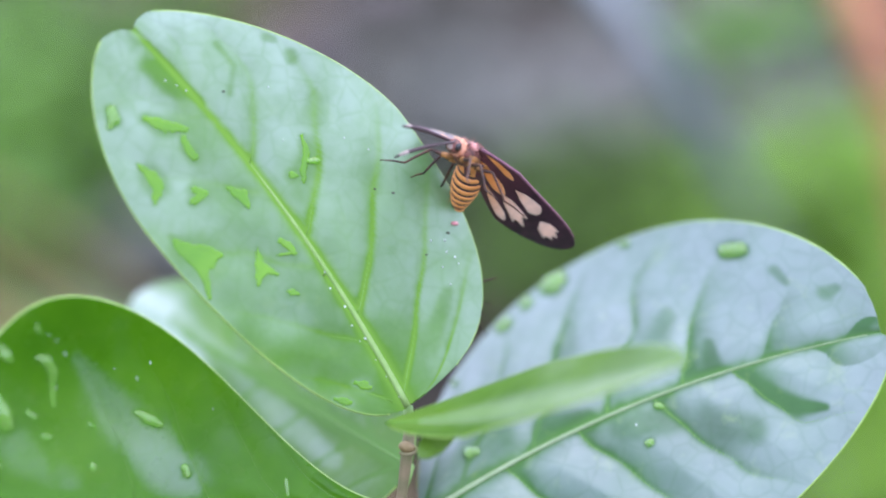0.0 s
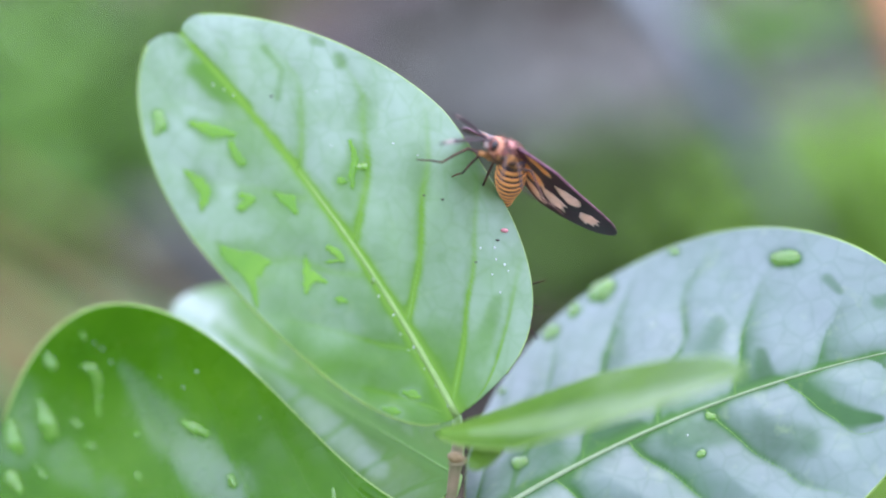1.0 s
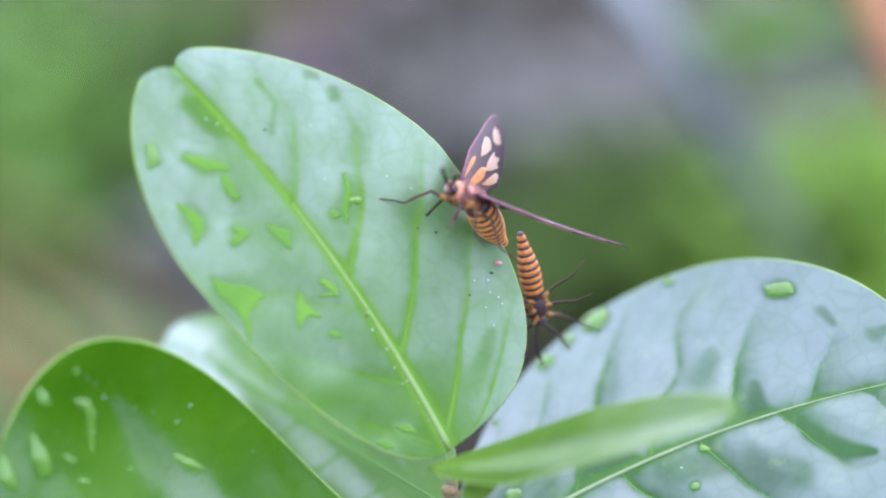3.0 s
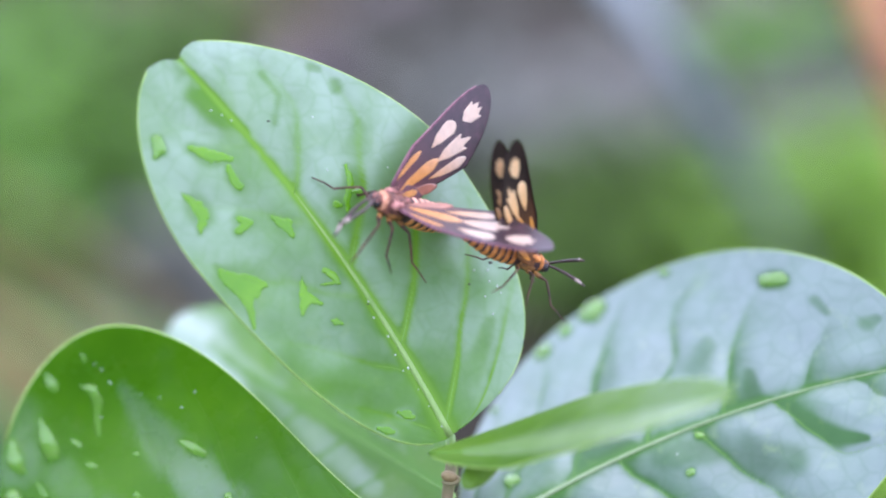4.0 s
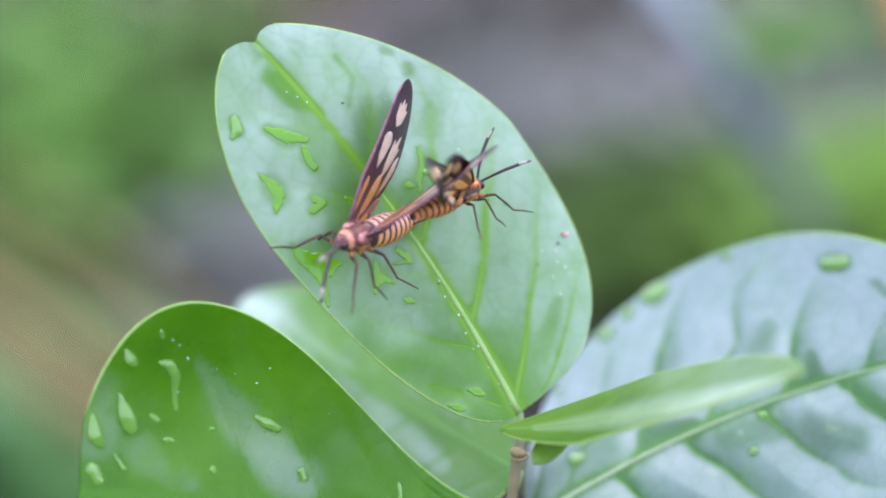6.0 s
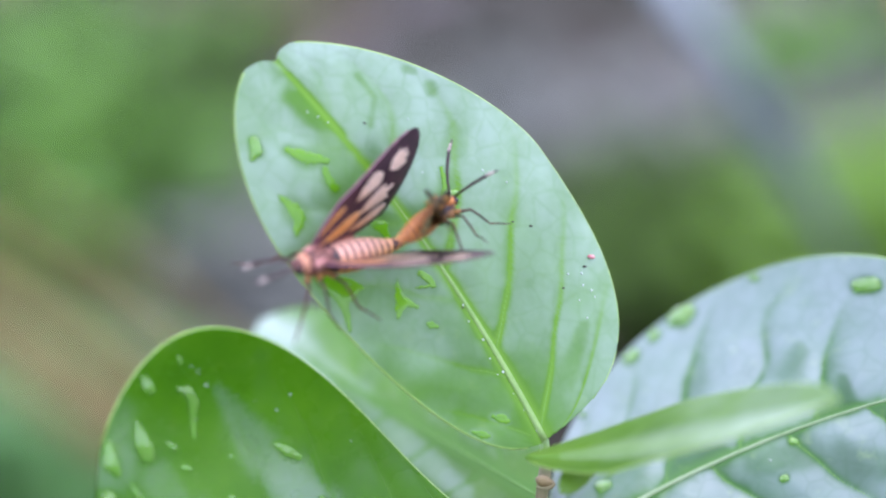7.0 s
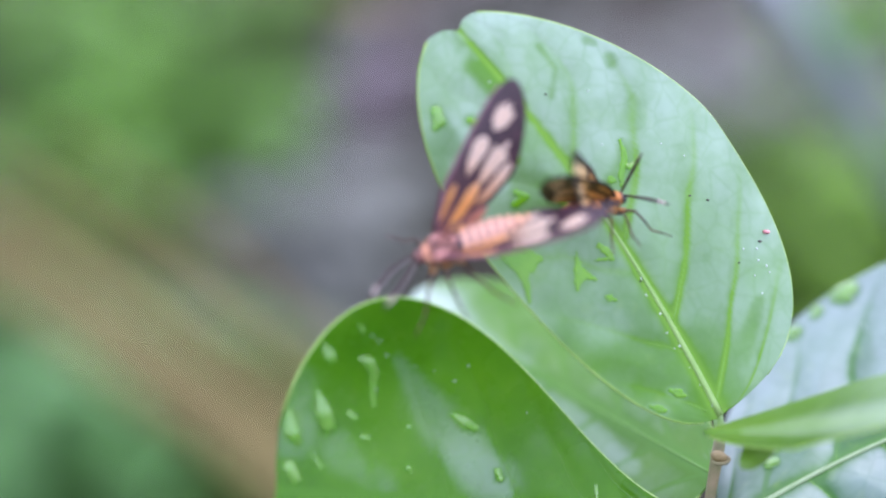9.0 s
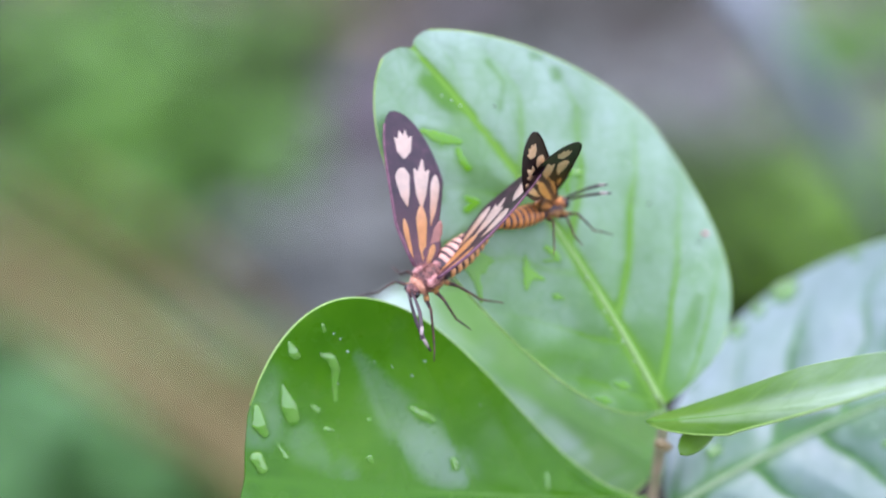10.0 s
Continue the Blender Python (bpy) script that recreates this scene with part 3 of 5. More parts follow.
# ---- rain on the leaves ----
def puddle(blade, strokes, height, mat, name, label, k=0, bead=True):
    """Water lying on a leaf along strokes: a rounded bead, or a thin film with a ragged outline. Sizes in millimetres."""
    flat = [(*blade.flat(s, c), w) for stroke in strokes for s, c, w in stroke]
    widest = max(w for _, _, w in flat)
    step = max(0.045, widest / 14)
    x0, y0 = (min(p[q] - p[2] for p in flat) for q in (0, 1))
    x1, y1 = (max(p[q] + p[2] for p in flat) for q in (0, 1))
    nx, ny = int((x1 - x0) / step) + 2, int((y1 - y0) / step) + 2
    field = {}
    for i in range(nx):
        for j in range(ny):
            a, l = x0 + i * step, y0 + j * step
            d, r = blade.depth(a, l, strokes)
            d += (0.04 if bead else 0.15) * widest * noise.noise((2.2 * a / widest + 5 * k, 2.2 * l / widest, 1.7 * k))
            if not bead:
                d += 0.1 * noise.noise((2.6 * a, 2.6 * l, 0.4 * k)) + 0.06 * noise.noise((6 * a, 6 * l, 0.9 * k))
            field[i, j] = d, max(r, 0.06)
    bm = bmesh.new()
    top, low = {}, {}

    def place(key, i, j, d, r):
        if key not in top:
            s = min(max((x0 + i * step) / blade.len, 0.004), 0.996)
            l = y0 + j * step
            c = min(max(l / max(blade.half(s, 0 if l >= 0 else 1), 0.5), -0.99), 0.99)
            p, n = Vector(blade.at(s, c)), Vector(blade.normal(s, c))
            q = min(max(d / r, 0.0), 1.0)
            up = height * r * math.sqrt(1 - (1 - q) ** 2) if bead else height * min(1.0, 3 * q)
            top[key] = bm.verts.new(p + n * MM * (0.17 + up))
            low[key] = bm.verts.new(p + n * MM * 0.1)
        return key

    edges = {}
    for i in range(nx - 1):
        for j in range(ny - 1):
            ring = []
            corners = ((i, j), (i + 1, j), (i + 1, j + 1), (i, j + 1))
            for (p, q) in zip(corners, corners[1:] + corners[:1]):
                (d0, r0), (d1, r1) = field[p], field[q]
                if d0 > 0:
                    ring.append(place(p, *p, d0, r0))
                if (d0 > 0) != (d1 > 0):
                    u = d0 / (d0 - d1)
                    ring.append(place((min(p, q), max(p, q)), p[0] + u * (q[0] - p[0]), p[1] + u * (q[1] - p[1]), 0.0, r0))
            if len(ring) > 2:
                bm.faces.new([top[v] for v in ring])
                bm.faces.new([low[v] for v in ring[::-1]])
                for v, w in zip(ring, ring[1:] + ring[:1]):
                    edges[v, w] = True
    for v, w in edges:
        if (w, v) not in edges:
            bm.faces.new((top[w], top[v], low[v], low[w]))
    bmesh.ops.recalc_face_normals(bm, faces=bm.faces)
    ob = tagged(part(name, bm, mat), label, "water", "rain on the leaves")
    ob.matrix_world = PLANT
    ob.visible_shadow = False
    return ob


for blade, rows, bead in ((MAIN, MAIN_FILMS, False), (MAIN, MAIN_BEADS, True), (RIGHT, RIGHT_BEADS, True), (LEFT, LEFT_BEADS, True)):
    for k, strokes in enumerate(rows):
        if bead:
            puddle(blade, strokes, 0.75, WATER, "water_drop", "clear rounded bead of rainwater on a leaf", k)
        else:
            puddle(blade, strokes, 0.06, WATER_FILM, "water_film", "thin irregular film of rainwater on a leaf", k, False)
# fine spray: along, across, size in millimetres
tiny = random.Random(11)
SPRAY = [(MAIN, 0.34 - 0.3 * (k / 8) + tiny.uniform(-0.02, 0.02), 0.07 + tiny.gauss(0.03, 0.035), tiny.uniform(0.1, 0.22)) for k in range(9)]
SPRAY += [(MAIN, 0.2 + tiny.uniform(-0.05, 0.06), -0.78 + tiny.uniform(-0.1, 0.1), tiny.uniform(0.1, 0.2)) for k in range(7)]
SPRAY += [(MAIN, s, c, 0.14) for s, c in ((0.73, -0.5), (0.62, -0.28), (0.55, -0.6), (0.5, -0.68), (0.86, 0.13), (0.84, 0.07), (0.82, 0.03))]
SPRAY += [(LEFT, s, c, w) for s, c, w in ((0.594, -0.772, 0.17), (0.622, -0.657, 0.17), (0.672, -0.671, 0.1), (0.713, -0.674, 0.09), (0.815, -0.823, 0.12), (0.799, -0.787, 0.12), (0.797, -0.546, 0.16), (0.78, -0.716, 0.2), (0.45, -0.72, 0.1))]
SPRAY += [(RIGHT, s, c, 0.16) for s, c in ((0.44, 0.7), (0.5, 0.6), (0.47, -0.12), (0.62, 0.8))]
for k, (blade, s, c, w) in enumerate(SPRAY):
    puddle(blade, (((s, c, w), (s + 0.0015, c, w)),), 0.9, MIST, "water_drop", "tiny glinting bead of rainwater on a leaf", 50 + k)


def speck(blade, s, c, size, mat, label):
    bm = blob((0, 0, 0), (size * MM, size * 0.6 * MM, size * 0.5 * MM), 10, 6)
    for v in bm.verts:
        v.co *= 1 + 0.35 * noise.noise(v.co * 4000)
    ob = tagged(part("debris_speck", bm, mat), label, "debris", "specks on the leaf")
    n = blade.normal(s, c)
    p = blade.at(s, c) + n * (0.16 + 0.3 * size) * MM
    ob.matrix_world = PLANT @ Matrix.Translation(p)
    return ob


RED_SPECK = mottled("red_speck", [(0.3, (0.35, 0.08, 0.08)), (0.7, (0.6, 0.3, 0.3))], 3000, 0.6)
DARK_SPECK = mottled("dark_speck", [(0.3, (0.02, 0.02, 0.015)), (0.7, (0.06, 0.05, 0.04))], 3000, 0.7)
speck(MAIN, 0.261, -0.914, 0.45, RED_SPECK, "tiny pink red plant speck on the leaf")
speck(MAIN, 0.253, -0.841, 0.24, DARK_SPECK, "tiny dark speck on the leaf")
speck(MAIN, 0.423, -0.561, 0.16, DARK_SPECK, "tiny dark speck on the leaf")
speck(MAIN, 0.393, -0.649, 0.2, DARK_SPECK, "tiny dark speck on the leaf")
speck(MAIN, 0.335, 0.048, 0.15, DARK_SPECK, "tiny dark speck on the leaf")
speck(MAIN, 0.776, -0.217, 0.18, DARK_SPECK, "tiny dark speck on the leaf")
speck(MAIN, 0.242, -0.637, 0.15, DARK_SPECK, "tiny dark speck on the leaf")

# ---- ground ----
bm = bmesh.new()
bmesh.ops.create_grid(bm, x_segments=8, y_segments=8, size=60)
ground = tagged(part("ground", bm, SOIL), "damp brown soil with litter", "ground", kind="structure")


# ---- background ----
DRY = mottled("dry_leaf", [(0.3, (0.12, 0.08, 0.05)), (0.7, (0.22, 0.16, 0.13))], 60, 0.8, 0.2)
TWIG = mottled("twig_bark", [(0.3, (0.11, 0.085, 0.04)), (0.7, (0.19, 0.14, 0.065))], 90, 0.8, 0.2)
PALE = mottled("pale_blade", [(0.3, (0.15, 0.185, 0.19)), (0.7, (0.21, 0.24, 0.255))], 50, 0.6)
ORANGE_STALK = mottled("orange_stalk", [(0.3, (0.4, 0.15, 0.06)), (0.7, (0.5, 0.22, 0.11))], 70, 0.6)
ROSE = mottled("rose_litter", [(0.3, (0.2, 0.12, 0.14)), (0.7, (0.28, 0.18, 0.2))], 40, 0.7, 0.2)
PINK = mottled("mauve_litter", [(0.3, (0.09, 0.062, 0.068)), (0.7, (0.135, 0.094, 0.104))], 40, 0.7, 0.2)


def leaflet(length, width, droop):
    rows = []
    for i in range(9):
        s = i / 8
        w = width * (max(1 - abs(2 * s - 0.9) ** 2.2, 0.0) ** 0.6 if i < 8 else 0.02) + 0.0006
        rows.append([(s * length, c * w / 2, length * (0.25 * s - droop * s * s) + abs(c) * w * 0.12) for c in (-1, -0.5, 0, 0.5, 1)])
    return sheet(rows, 0.0006)


def leaf_clump(x, y, height, count, size, mat, rng, label, name="weed_clump", spread=0.7):
    ob = thing(name, label, "plant", pose(x, y, 0), "weeds on the ground")
    for k in range(count):
        a = 2 * math.pi * (k * 0.382 + rng.random() * 0.1)
        h = height * (0.35 + 0.65 * (k + 0.5) / count)
        r = spread * size * (0.3 + 0.7 * rng.random())
        foot = Vector((0.15 * r * math.cos(a), 0.15 * r * math.sin(a), -0.005))
        top = Vector((r * math.cos(a), r * math.sin(a), h))
        part("stalk", tube([foot, foot.lerp(top, 0.5) + Vector((0, 0, 0.05 * h)), top], [0.0025, 0.002, 0.0012], 5), mat, ob)
        lf = part("leaf", leaflet(size * (0.8 + 0.4 * rng.random()), size * 0.6, 0.35 + 0.3 * rng.random()), mat, ob)
        lf.matrix_local = Matrix.Translation(top) @ pose(0, 0, 0, rng.uniform(-25, 25), rng.uniform(-50, 5), math.degrees(a) + rng.uniform(-40, 40))
    return ob


# darker copy of the weed: shade of the gaps put into its colour
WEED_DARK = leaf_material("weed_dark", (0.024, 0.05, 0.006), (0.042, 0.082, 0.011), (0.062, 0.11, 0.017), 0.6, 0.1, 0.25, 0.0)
WEED_TEAL = leaf_material("weed_teal", (0.05, 0.15, 0.026), (0.085, 0.22, 0.05), (0.13, 0.28, 0.08), 0.55, 0.3, 0.3, 0.0)
WEED_GREY = leaf_material("weed_grey", (0.12, 0.125, 0.105), (0.175, 0.18, 0.155), (0.23, 0.235, 0.2), 0.6, 0.1, 0.25, 0.0)
rng = random.Random(7)
GREY_AT = ((0.199, 1.479), (0.171, 1.506), (0.172, 1.394), (0.149, 1.327), (0.196, 1.382), (0.224, 1.441), (0.172, 1.286), (0.076, 1.349), (0.066, 1.406), (-0.01, 1.442), (0.003, 1.36), (-0.108, 1.111), (-0.128, 1.087), (-0.096, 1.135), (-0.122, 1.15))
WEED_AT = ((-0.238, 1.482), (-0.279, 1.495), (-0.227, 1.371), (-0.186, 1.42), (-0.247, 1.252), (-0.222, 1.224), (-0.201, 1.206), (-0.181, 1.179), (-0.247, 1.293), (-0.251, 1.205), (-0.221, 1.263), (-0.253, 1.506), (-0.232, 1.454), (-0.216, 1.219), (-0.219, 1.184), (-0.2, 1.193), (-0.233, 1.257), (0.219, 1.479), (0.196, 1.429), (0.235, 1.519), (0.178, 1.442), (-0.236, 1.186), (-0.2, 1.174), (-0.229, 1.195), (-0.212, 1.182), (-0.19, 1.165), (-0.234, 1.404), (-0.253, 1.44), (-0.205, 1.405))
TEAL_AT = ((-0.201, 0.927), (-0.183, 0.916), (-0.168, 0.905), (-0.189, 0.882), (-0.171, 0.877), (-0.155, 0.894), (-0.193, 0.951), (-0.196, 0.846), (-0.186, 0.851), (-0.198, 0.921), (-0.186, 0.905), (-0.175, 0.894), (-0.196, 0.939), (-0.161, 0.868), (-0.15, 0.853), (-0.201, 0.836), (-0.193, 0.827), (-0.198, 0.899))
LIME_AT = ((0.145, 1.184), (0.143, 1.118), (0.165, 1.142), (0.177, 1.111), (0.193, 1.134), (0.204, 1.184), (0.178, 1.175), (0.151, 1.095), (0.178, 1.088), (0.195, 1.095), (0.133, 1.073), (0.154, 1.059), (0.181, 1.011), (0.167, 0.95), (0.18, 0.89), (0.215, 1.04), (0.142, 1.134), (0.154, 1.103), (0.172, 1.134), (0.186, 1.103), (0.158, 1.175), (0.186, 1.175), (0.209, 1.219), (0.201, 1.15))
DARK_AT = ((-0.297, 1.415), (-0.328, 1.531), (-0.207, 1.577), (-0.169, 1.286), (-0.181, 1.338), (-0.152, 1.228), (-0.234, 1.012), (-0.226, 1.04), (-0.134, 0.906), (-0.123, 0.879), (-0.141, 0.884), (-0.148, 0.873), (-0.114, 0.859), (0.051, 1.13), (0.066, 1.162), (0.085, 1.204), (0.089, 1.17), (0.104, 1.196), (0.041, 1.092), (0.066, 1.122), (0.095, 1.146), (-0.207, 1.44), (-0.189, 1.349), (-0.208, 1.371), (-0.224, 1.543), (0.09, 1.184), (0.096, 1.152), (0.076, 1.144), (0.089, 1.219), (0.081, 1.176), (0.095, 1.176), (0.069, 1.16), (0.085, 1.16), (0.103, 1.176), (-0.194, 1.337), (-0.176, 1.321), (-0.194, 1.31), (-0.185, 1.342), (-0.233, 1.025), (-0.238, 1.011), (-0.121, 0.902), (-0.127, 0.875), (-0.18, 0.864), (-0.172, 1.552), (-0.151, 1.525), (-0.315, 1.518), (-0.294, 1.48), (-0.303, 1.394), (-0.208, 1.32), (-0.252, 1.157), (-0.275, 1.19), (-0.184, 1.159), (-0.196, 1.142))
for places, mat, label, low, high in (
        (WEED_AT, WEED, "low fresh green broadleaf weed on the soil", 0.045, 0.075),
        (TEAL_AT, WEED_TEAL, "low blue-green broadleaf weed on the soil", 0.045, 0.07),
        (GREY_AT, WEED_GREY, "low grey-green broadleaf weed on the soil", 0.03, 0.06),
        (LIME_AT, WEED_LIME, "low lime green broadleaf weed on the soil", 0.05, 0.08),
        (DARK_AT, WEED_DARK, "low green weed coloured dark for the shaded gaps", 0.035, 0.06)):
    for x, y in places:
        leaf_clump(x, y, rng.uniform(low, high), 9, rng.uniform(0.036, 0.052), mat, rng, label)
ROSE_AT = ((0.121, 1.386), (0.11, 1.418), (0.132, 1.365), (0.112, 1.355), (0.13, 1.418), (0.104, 1.375), (0.14, 1.386), (0.209, 1.386), (0.217, 1.355), (0.123, 1.407))
for k in range(46 + len(ROSE_AT)):
    x, y = rng.uniform(-0.45, 0.35), rng.uniform(0.85, 1.9)
    mat, col = ((DRY, "brown"), (PINK, "mauve") if x > -0.08 else (TWIG, "yellow-brown"))[k % 2]
    if k < 22:
        x, y = ((0.111, 1.391), (0.129, 1.402), (0.136, 1.37), (0.125, 1.435), (0.105, 1.447), (0.125, 1.36), (0.149, 1.413), (-0.142, 1.252), (-0.123, 1.234), (0.09, 1.39), (-0.136, 1.319), (0.1, 1.34), (0.14, 1.34), (-0.129, 1.403), (-0.102, 1.462), (-0.084, 1.666), (0.044, 1.54), (0.1, 1.42), (0.15, 1.38), (0.12, 1.38), (-0.12, 1.3), (0.14, 1.42))[k]
        mat, col = PINK, "mauve"
    if k >= 46:
        x, y = ROSE_AT[k - 46]
        mat, col = ROSE, "rosy mauve"
    fallen = tagged(part("fallen_leaf", leaflet(rng.uniform(0.06, 0.11), rng.uniform(0.035, 0.06), 0.2), mat), f"dry curled {col} fallen leaf on the soil", "leaf", "fallen leaves")
    fallen.matrix_world = pose(x, y, 0.004, rng.uniform(-12, 12), rng.uniform(-10, 2), rng.uniform(0, 360)) if k < 46 else pose(x, y, 0.012, rng.uniform(25, 40), rng.uniform(-6, 6), rng.uniform(-25, 25))


def stick(name, label, category, pts, radii, mat, squash=1.0):
    fine = []
    for k in range(13):
        f = k / 12 * (len(pts) - 1)
        i = min(int(f), len(pts) - 2)
        p0, p1, p2, p3 = (Vector(pts[min(max(i + d, 0), len(pts) - 1)]) for d in (-1, 0, 1, 2))
        u = f - i
        fine.append(0.5 * ((2 * p1) + (p2 - p0) * u + (2 * p0 - 5 * p1 + 4 * p2 - p3) * u * u + (3 * p1 - p0 - 3 * p2 + p3) * u ** 3))
    size = [float(np.interp(k / 12 * (len(pts) - 1), range(len(pts)), radii)) for k in range(13)]
    ob = thing(name, label, category)
    if category == "grass":
        part("blade", tube(fine, size, 9, squash=squash), mat, ob)
        part("midrib", tube([p + Vector((0, -0.6 * squash * r, 0.3 * squash * r)) for p, r in zip(fine, size)], [0.16 * r for r in size], 6), mat, ob, "raised midrib")
    else:
        part("shaft", tube(fine, size, 9, squash=squash), mat, ob)
        for k in (3, 6, 9):
            q = (fine[k + 1] - fine[k]).normalized() * size[k]
            part("node", tube([fine[k] - q * 0.5, fine[k], fine[k] + q * 0.5], [size[k], 1.18 * size[k], size[k]], 9, squash=squash), mat, ob, "swollen joint")
    return ob



stick("fallen_branch", "yellow-brown fallen branch lying on the soil", "branch", [(-0.36, 1.36, 0.018), (-0.275, 1.228, 0.022), (-0.2, 1.11, 0.02), (-0.118, 1.007, 0.02), (-0.02, 0.9, 0.015)], [0.009, 0.012, 0.013, 0.013, 0.012], TWIG)
MAUVE_BARK = mottled("mauve_bark", [(0.3, (0.09, 0.072, 0.08)), (0.7, (0.14, 0.112, 0.125))], 90, 0.8, 0.2)
stick("fallen_branch", "weathered mauve-grey fallen branch on the soil", "branch", [(-0.085, 1.52, 0.018), (-0.112, 1.41, 0.02), (-0.136, 1.3, 0.019), (-0.152, 1.2, 0.017), (-0.172, 1.08, 0.012)], [0.016, 0.019, 0.019, 0.016, 0.01], MAUVE_BARK)
DEAD = mottled("dead_stalk", [(0.3, (0.1, 0.08, 0.032)), (0.7, (0.17, 0.13, 0.052))], 90, 0.85, 0.1)
for dx, dy, dz, r in ((0.0, -0.006, -0.012, 0.006), (-0.006, -0.03, -0.012, 0.006), (0.0, 0.03, -0.008, 0.004), (0.012, 0.1, -0.02, 0.003)):
    stick("dead_stalk", "leaning yellow-brown dead stalk rising from the soil", "stalk",
          [(-0.226 + dx, 0.887 + dy, 0.152 + dz), (-0.197 + dx, 0.849 + dy, 0.15 + dz), (-0.148 + dx, 0.792 + dy, 0.141 + dz), (-0.105, 0.746 + dy, 0.131 + dz), (-0.068, 0.709 + dy, 0.118 + dz), (-0.042, 0.683 + dy, 0.095), (0.02 + dx, 0.66 + dy, 0.0)],
          [0.35 * r, 0.8 * r, r, r, r, r, r], DEAD)
stick("grass_blade", "broad pale blue-green grass blade rising from the soil", "grass", [(0.13, 0.80, 0.0), (0.118, 0.70, 0.11), (0.095, 0.635, 0.206), (0.079, 0.605, 0.242), (0.057, 0.596, 0.276), (0.039, 0.606, 0.303), (0.01, 0.64, 0.33)], [0.0005, 0.0008, 0.0012, 0.004, 0.0105, 0.0145, 0.011], PALE, 0.25)
stick("orange_stalk", "smooth orange plant stalk rising from the soil", "stalk", [(0.168, 0.72, 0.0), (0.152, 0.67, 0.1), (0.134, 0.63, 0.194), (0.1195, 0.608, 0.25), (0.109, 0.599, 0.282), (0.1005, 0.606, 0.303), (0.085, 0.62, 0.345)], [0.003, 0.003, 0.0033, 0.0042, 0.005, 0.005, 0.003], ORANGE_STALK)


# ---- moths ----
SCALES = mottled("dark_scales", [(0.3, (0.016, 0.008, 0.008)), (0.7, (0.05, 0.022, 0.025))], 2500, 0.55, 0.5, 0.4, 0.00005)
AMBER = mottled("amber_scales", [(0.3, (0.36, 0.11, 0.02)), (0.7, (0.6, 0.24, 0.06))], 2500, 0.6, 0.4, 0.4, 0.00005)
ROSY = mottled("rosy_scales", [(0.34, (0.2, 0.055, 0.05)), (0.66, (0.6, 0.29, 0.24))], 2500, 0.6, 0.4, 0.4, 0.00005)
ROSE_RING, _t, _b = material("rose_ring", 0.6, 0, 0.3)
_co, _xyz, _top = _t.nodes.new("ShaderNodeTexCoord"), _t.nodes.new("ShaderNodeSeparateXYZ"), _t.nodes.new("ShaderNodeMapRange")
_top.inputs["From Min"].default_value, _top.inputs["From Max"].default_value = -0.0003, 0.0013
_t.links.new(_co.outputs["Object"], _xyz.inputs[0])
_t.links.new(_xyz.outputs["Z"], _top.inputs["Value"])
_t.links.new(ramp(_t, _top.outputs[0], [(0.0, (0.6, 0.25, 0.07)), (0.45, (0.62, 0.29, 0.12)), (1.0, (0.62, 0.33, 0.24))]), _b.inputs["Base Color"])
relief(_t, _b, grain(_t, 9000), 0.4, 0.00005)
EYE_BLACK = mottled("eye", [(0.3, (0.008, 0.006, 0.006)), (0.7, (0.02, 0.014, 0.012))], 4000, 0.15)
BROWN = mottled("brown_scales", [(0.35, (0.035, 0.013, 0.011)), (0.65, (0.2, 0.07, 0.05))], 1800, 0.6, 0.4, 0.4, 0.00005)
PEACH = mottled("peach_scales", [(0.3, (0.4, 0.15, 0.07)), (0.7, (0.64, 0.32, 0.2))], 2500, 0.6, 0.4, 0.4, 0.00005)
LEG = mottled("leg_scales", [(0.35, (0.018, 0.01, 0.008)), (0.65, (0.085, 0.04, 0.024))], 900, 0.6, 0.25, 0.4, 0.00005)
OCHRE = mottled("ochre_scales", [(0.35, (0.1, 0.045, 0.012)), (0.65, (0.34, 0.15, 0.035))], 1500, 0.6, 0.4, 0.4, 0.00005)
IVORY = mottled("ivory", [(0.3, (0.26, 0.19, 0.16)), (0.7, (0.38, 0.31, 0.27))], 2500, 0.5)
WING_DARK = leaf_material("wing_dark", (0.012, 0.005, 0.005), (0.027, 0.01, 0.011), (0.052, 0.02, 0.024), 0.55, 0.06, 0.08, 0.0)
def wing_scales(name, root, dark_at, gloss):
    """Dark wing scales, warmer towards the wing's root."""
    m, t, b = material(name, 0.5, 0, gloss)
    b.inputs["Coat Weight"].default_value, b.inputs["Coat Roughness"].default_value = 2.2 * gloss, 0.36
    co, xyz, along = t.nodes.new("ShaderNodeTexCoord"), t.nodes.new("ShaderNodeSeparateXYZ"), t.nodes.new("ShaderNodeMapRange")
    along.inputs["From Min"].default_value, along.inputs["From Max"].default_value = 0.0015, 0.0085
    t.links.new(co.outputs["Object"], xyz.inputs[0])
    t.links.new(xyz.outputs["X"], along.inputs["Value"])
    dark = ramp(t, grain(t, 900, 4), [(0.3, tuple(0.4 * c for c in dark_at)), (0.55, dark_at), (0.75, tuple(1.8 * c for c in dark_at))])
    warm = ramp(t, grain(t, 1100, 4), [(0.3, tuple(0.5 * c for c in root)), (0.7, root)])
    mix = t.nodes.new("ShaderNodeMix")
    mix.data_type = "RGBA"
    t.links.new(along.outputs[0], mix.inputs["Factor"])
    t.links.new(warm, mix.inputs["A"])
    t.links.new(dark, mix.inputs["B"])
    t.links.new(mix.outputs["Result"], b.inputs["Base Color"])
    relief(t, b, grain(t, 6000), 0.3, 0.00004)
    return m


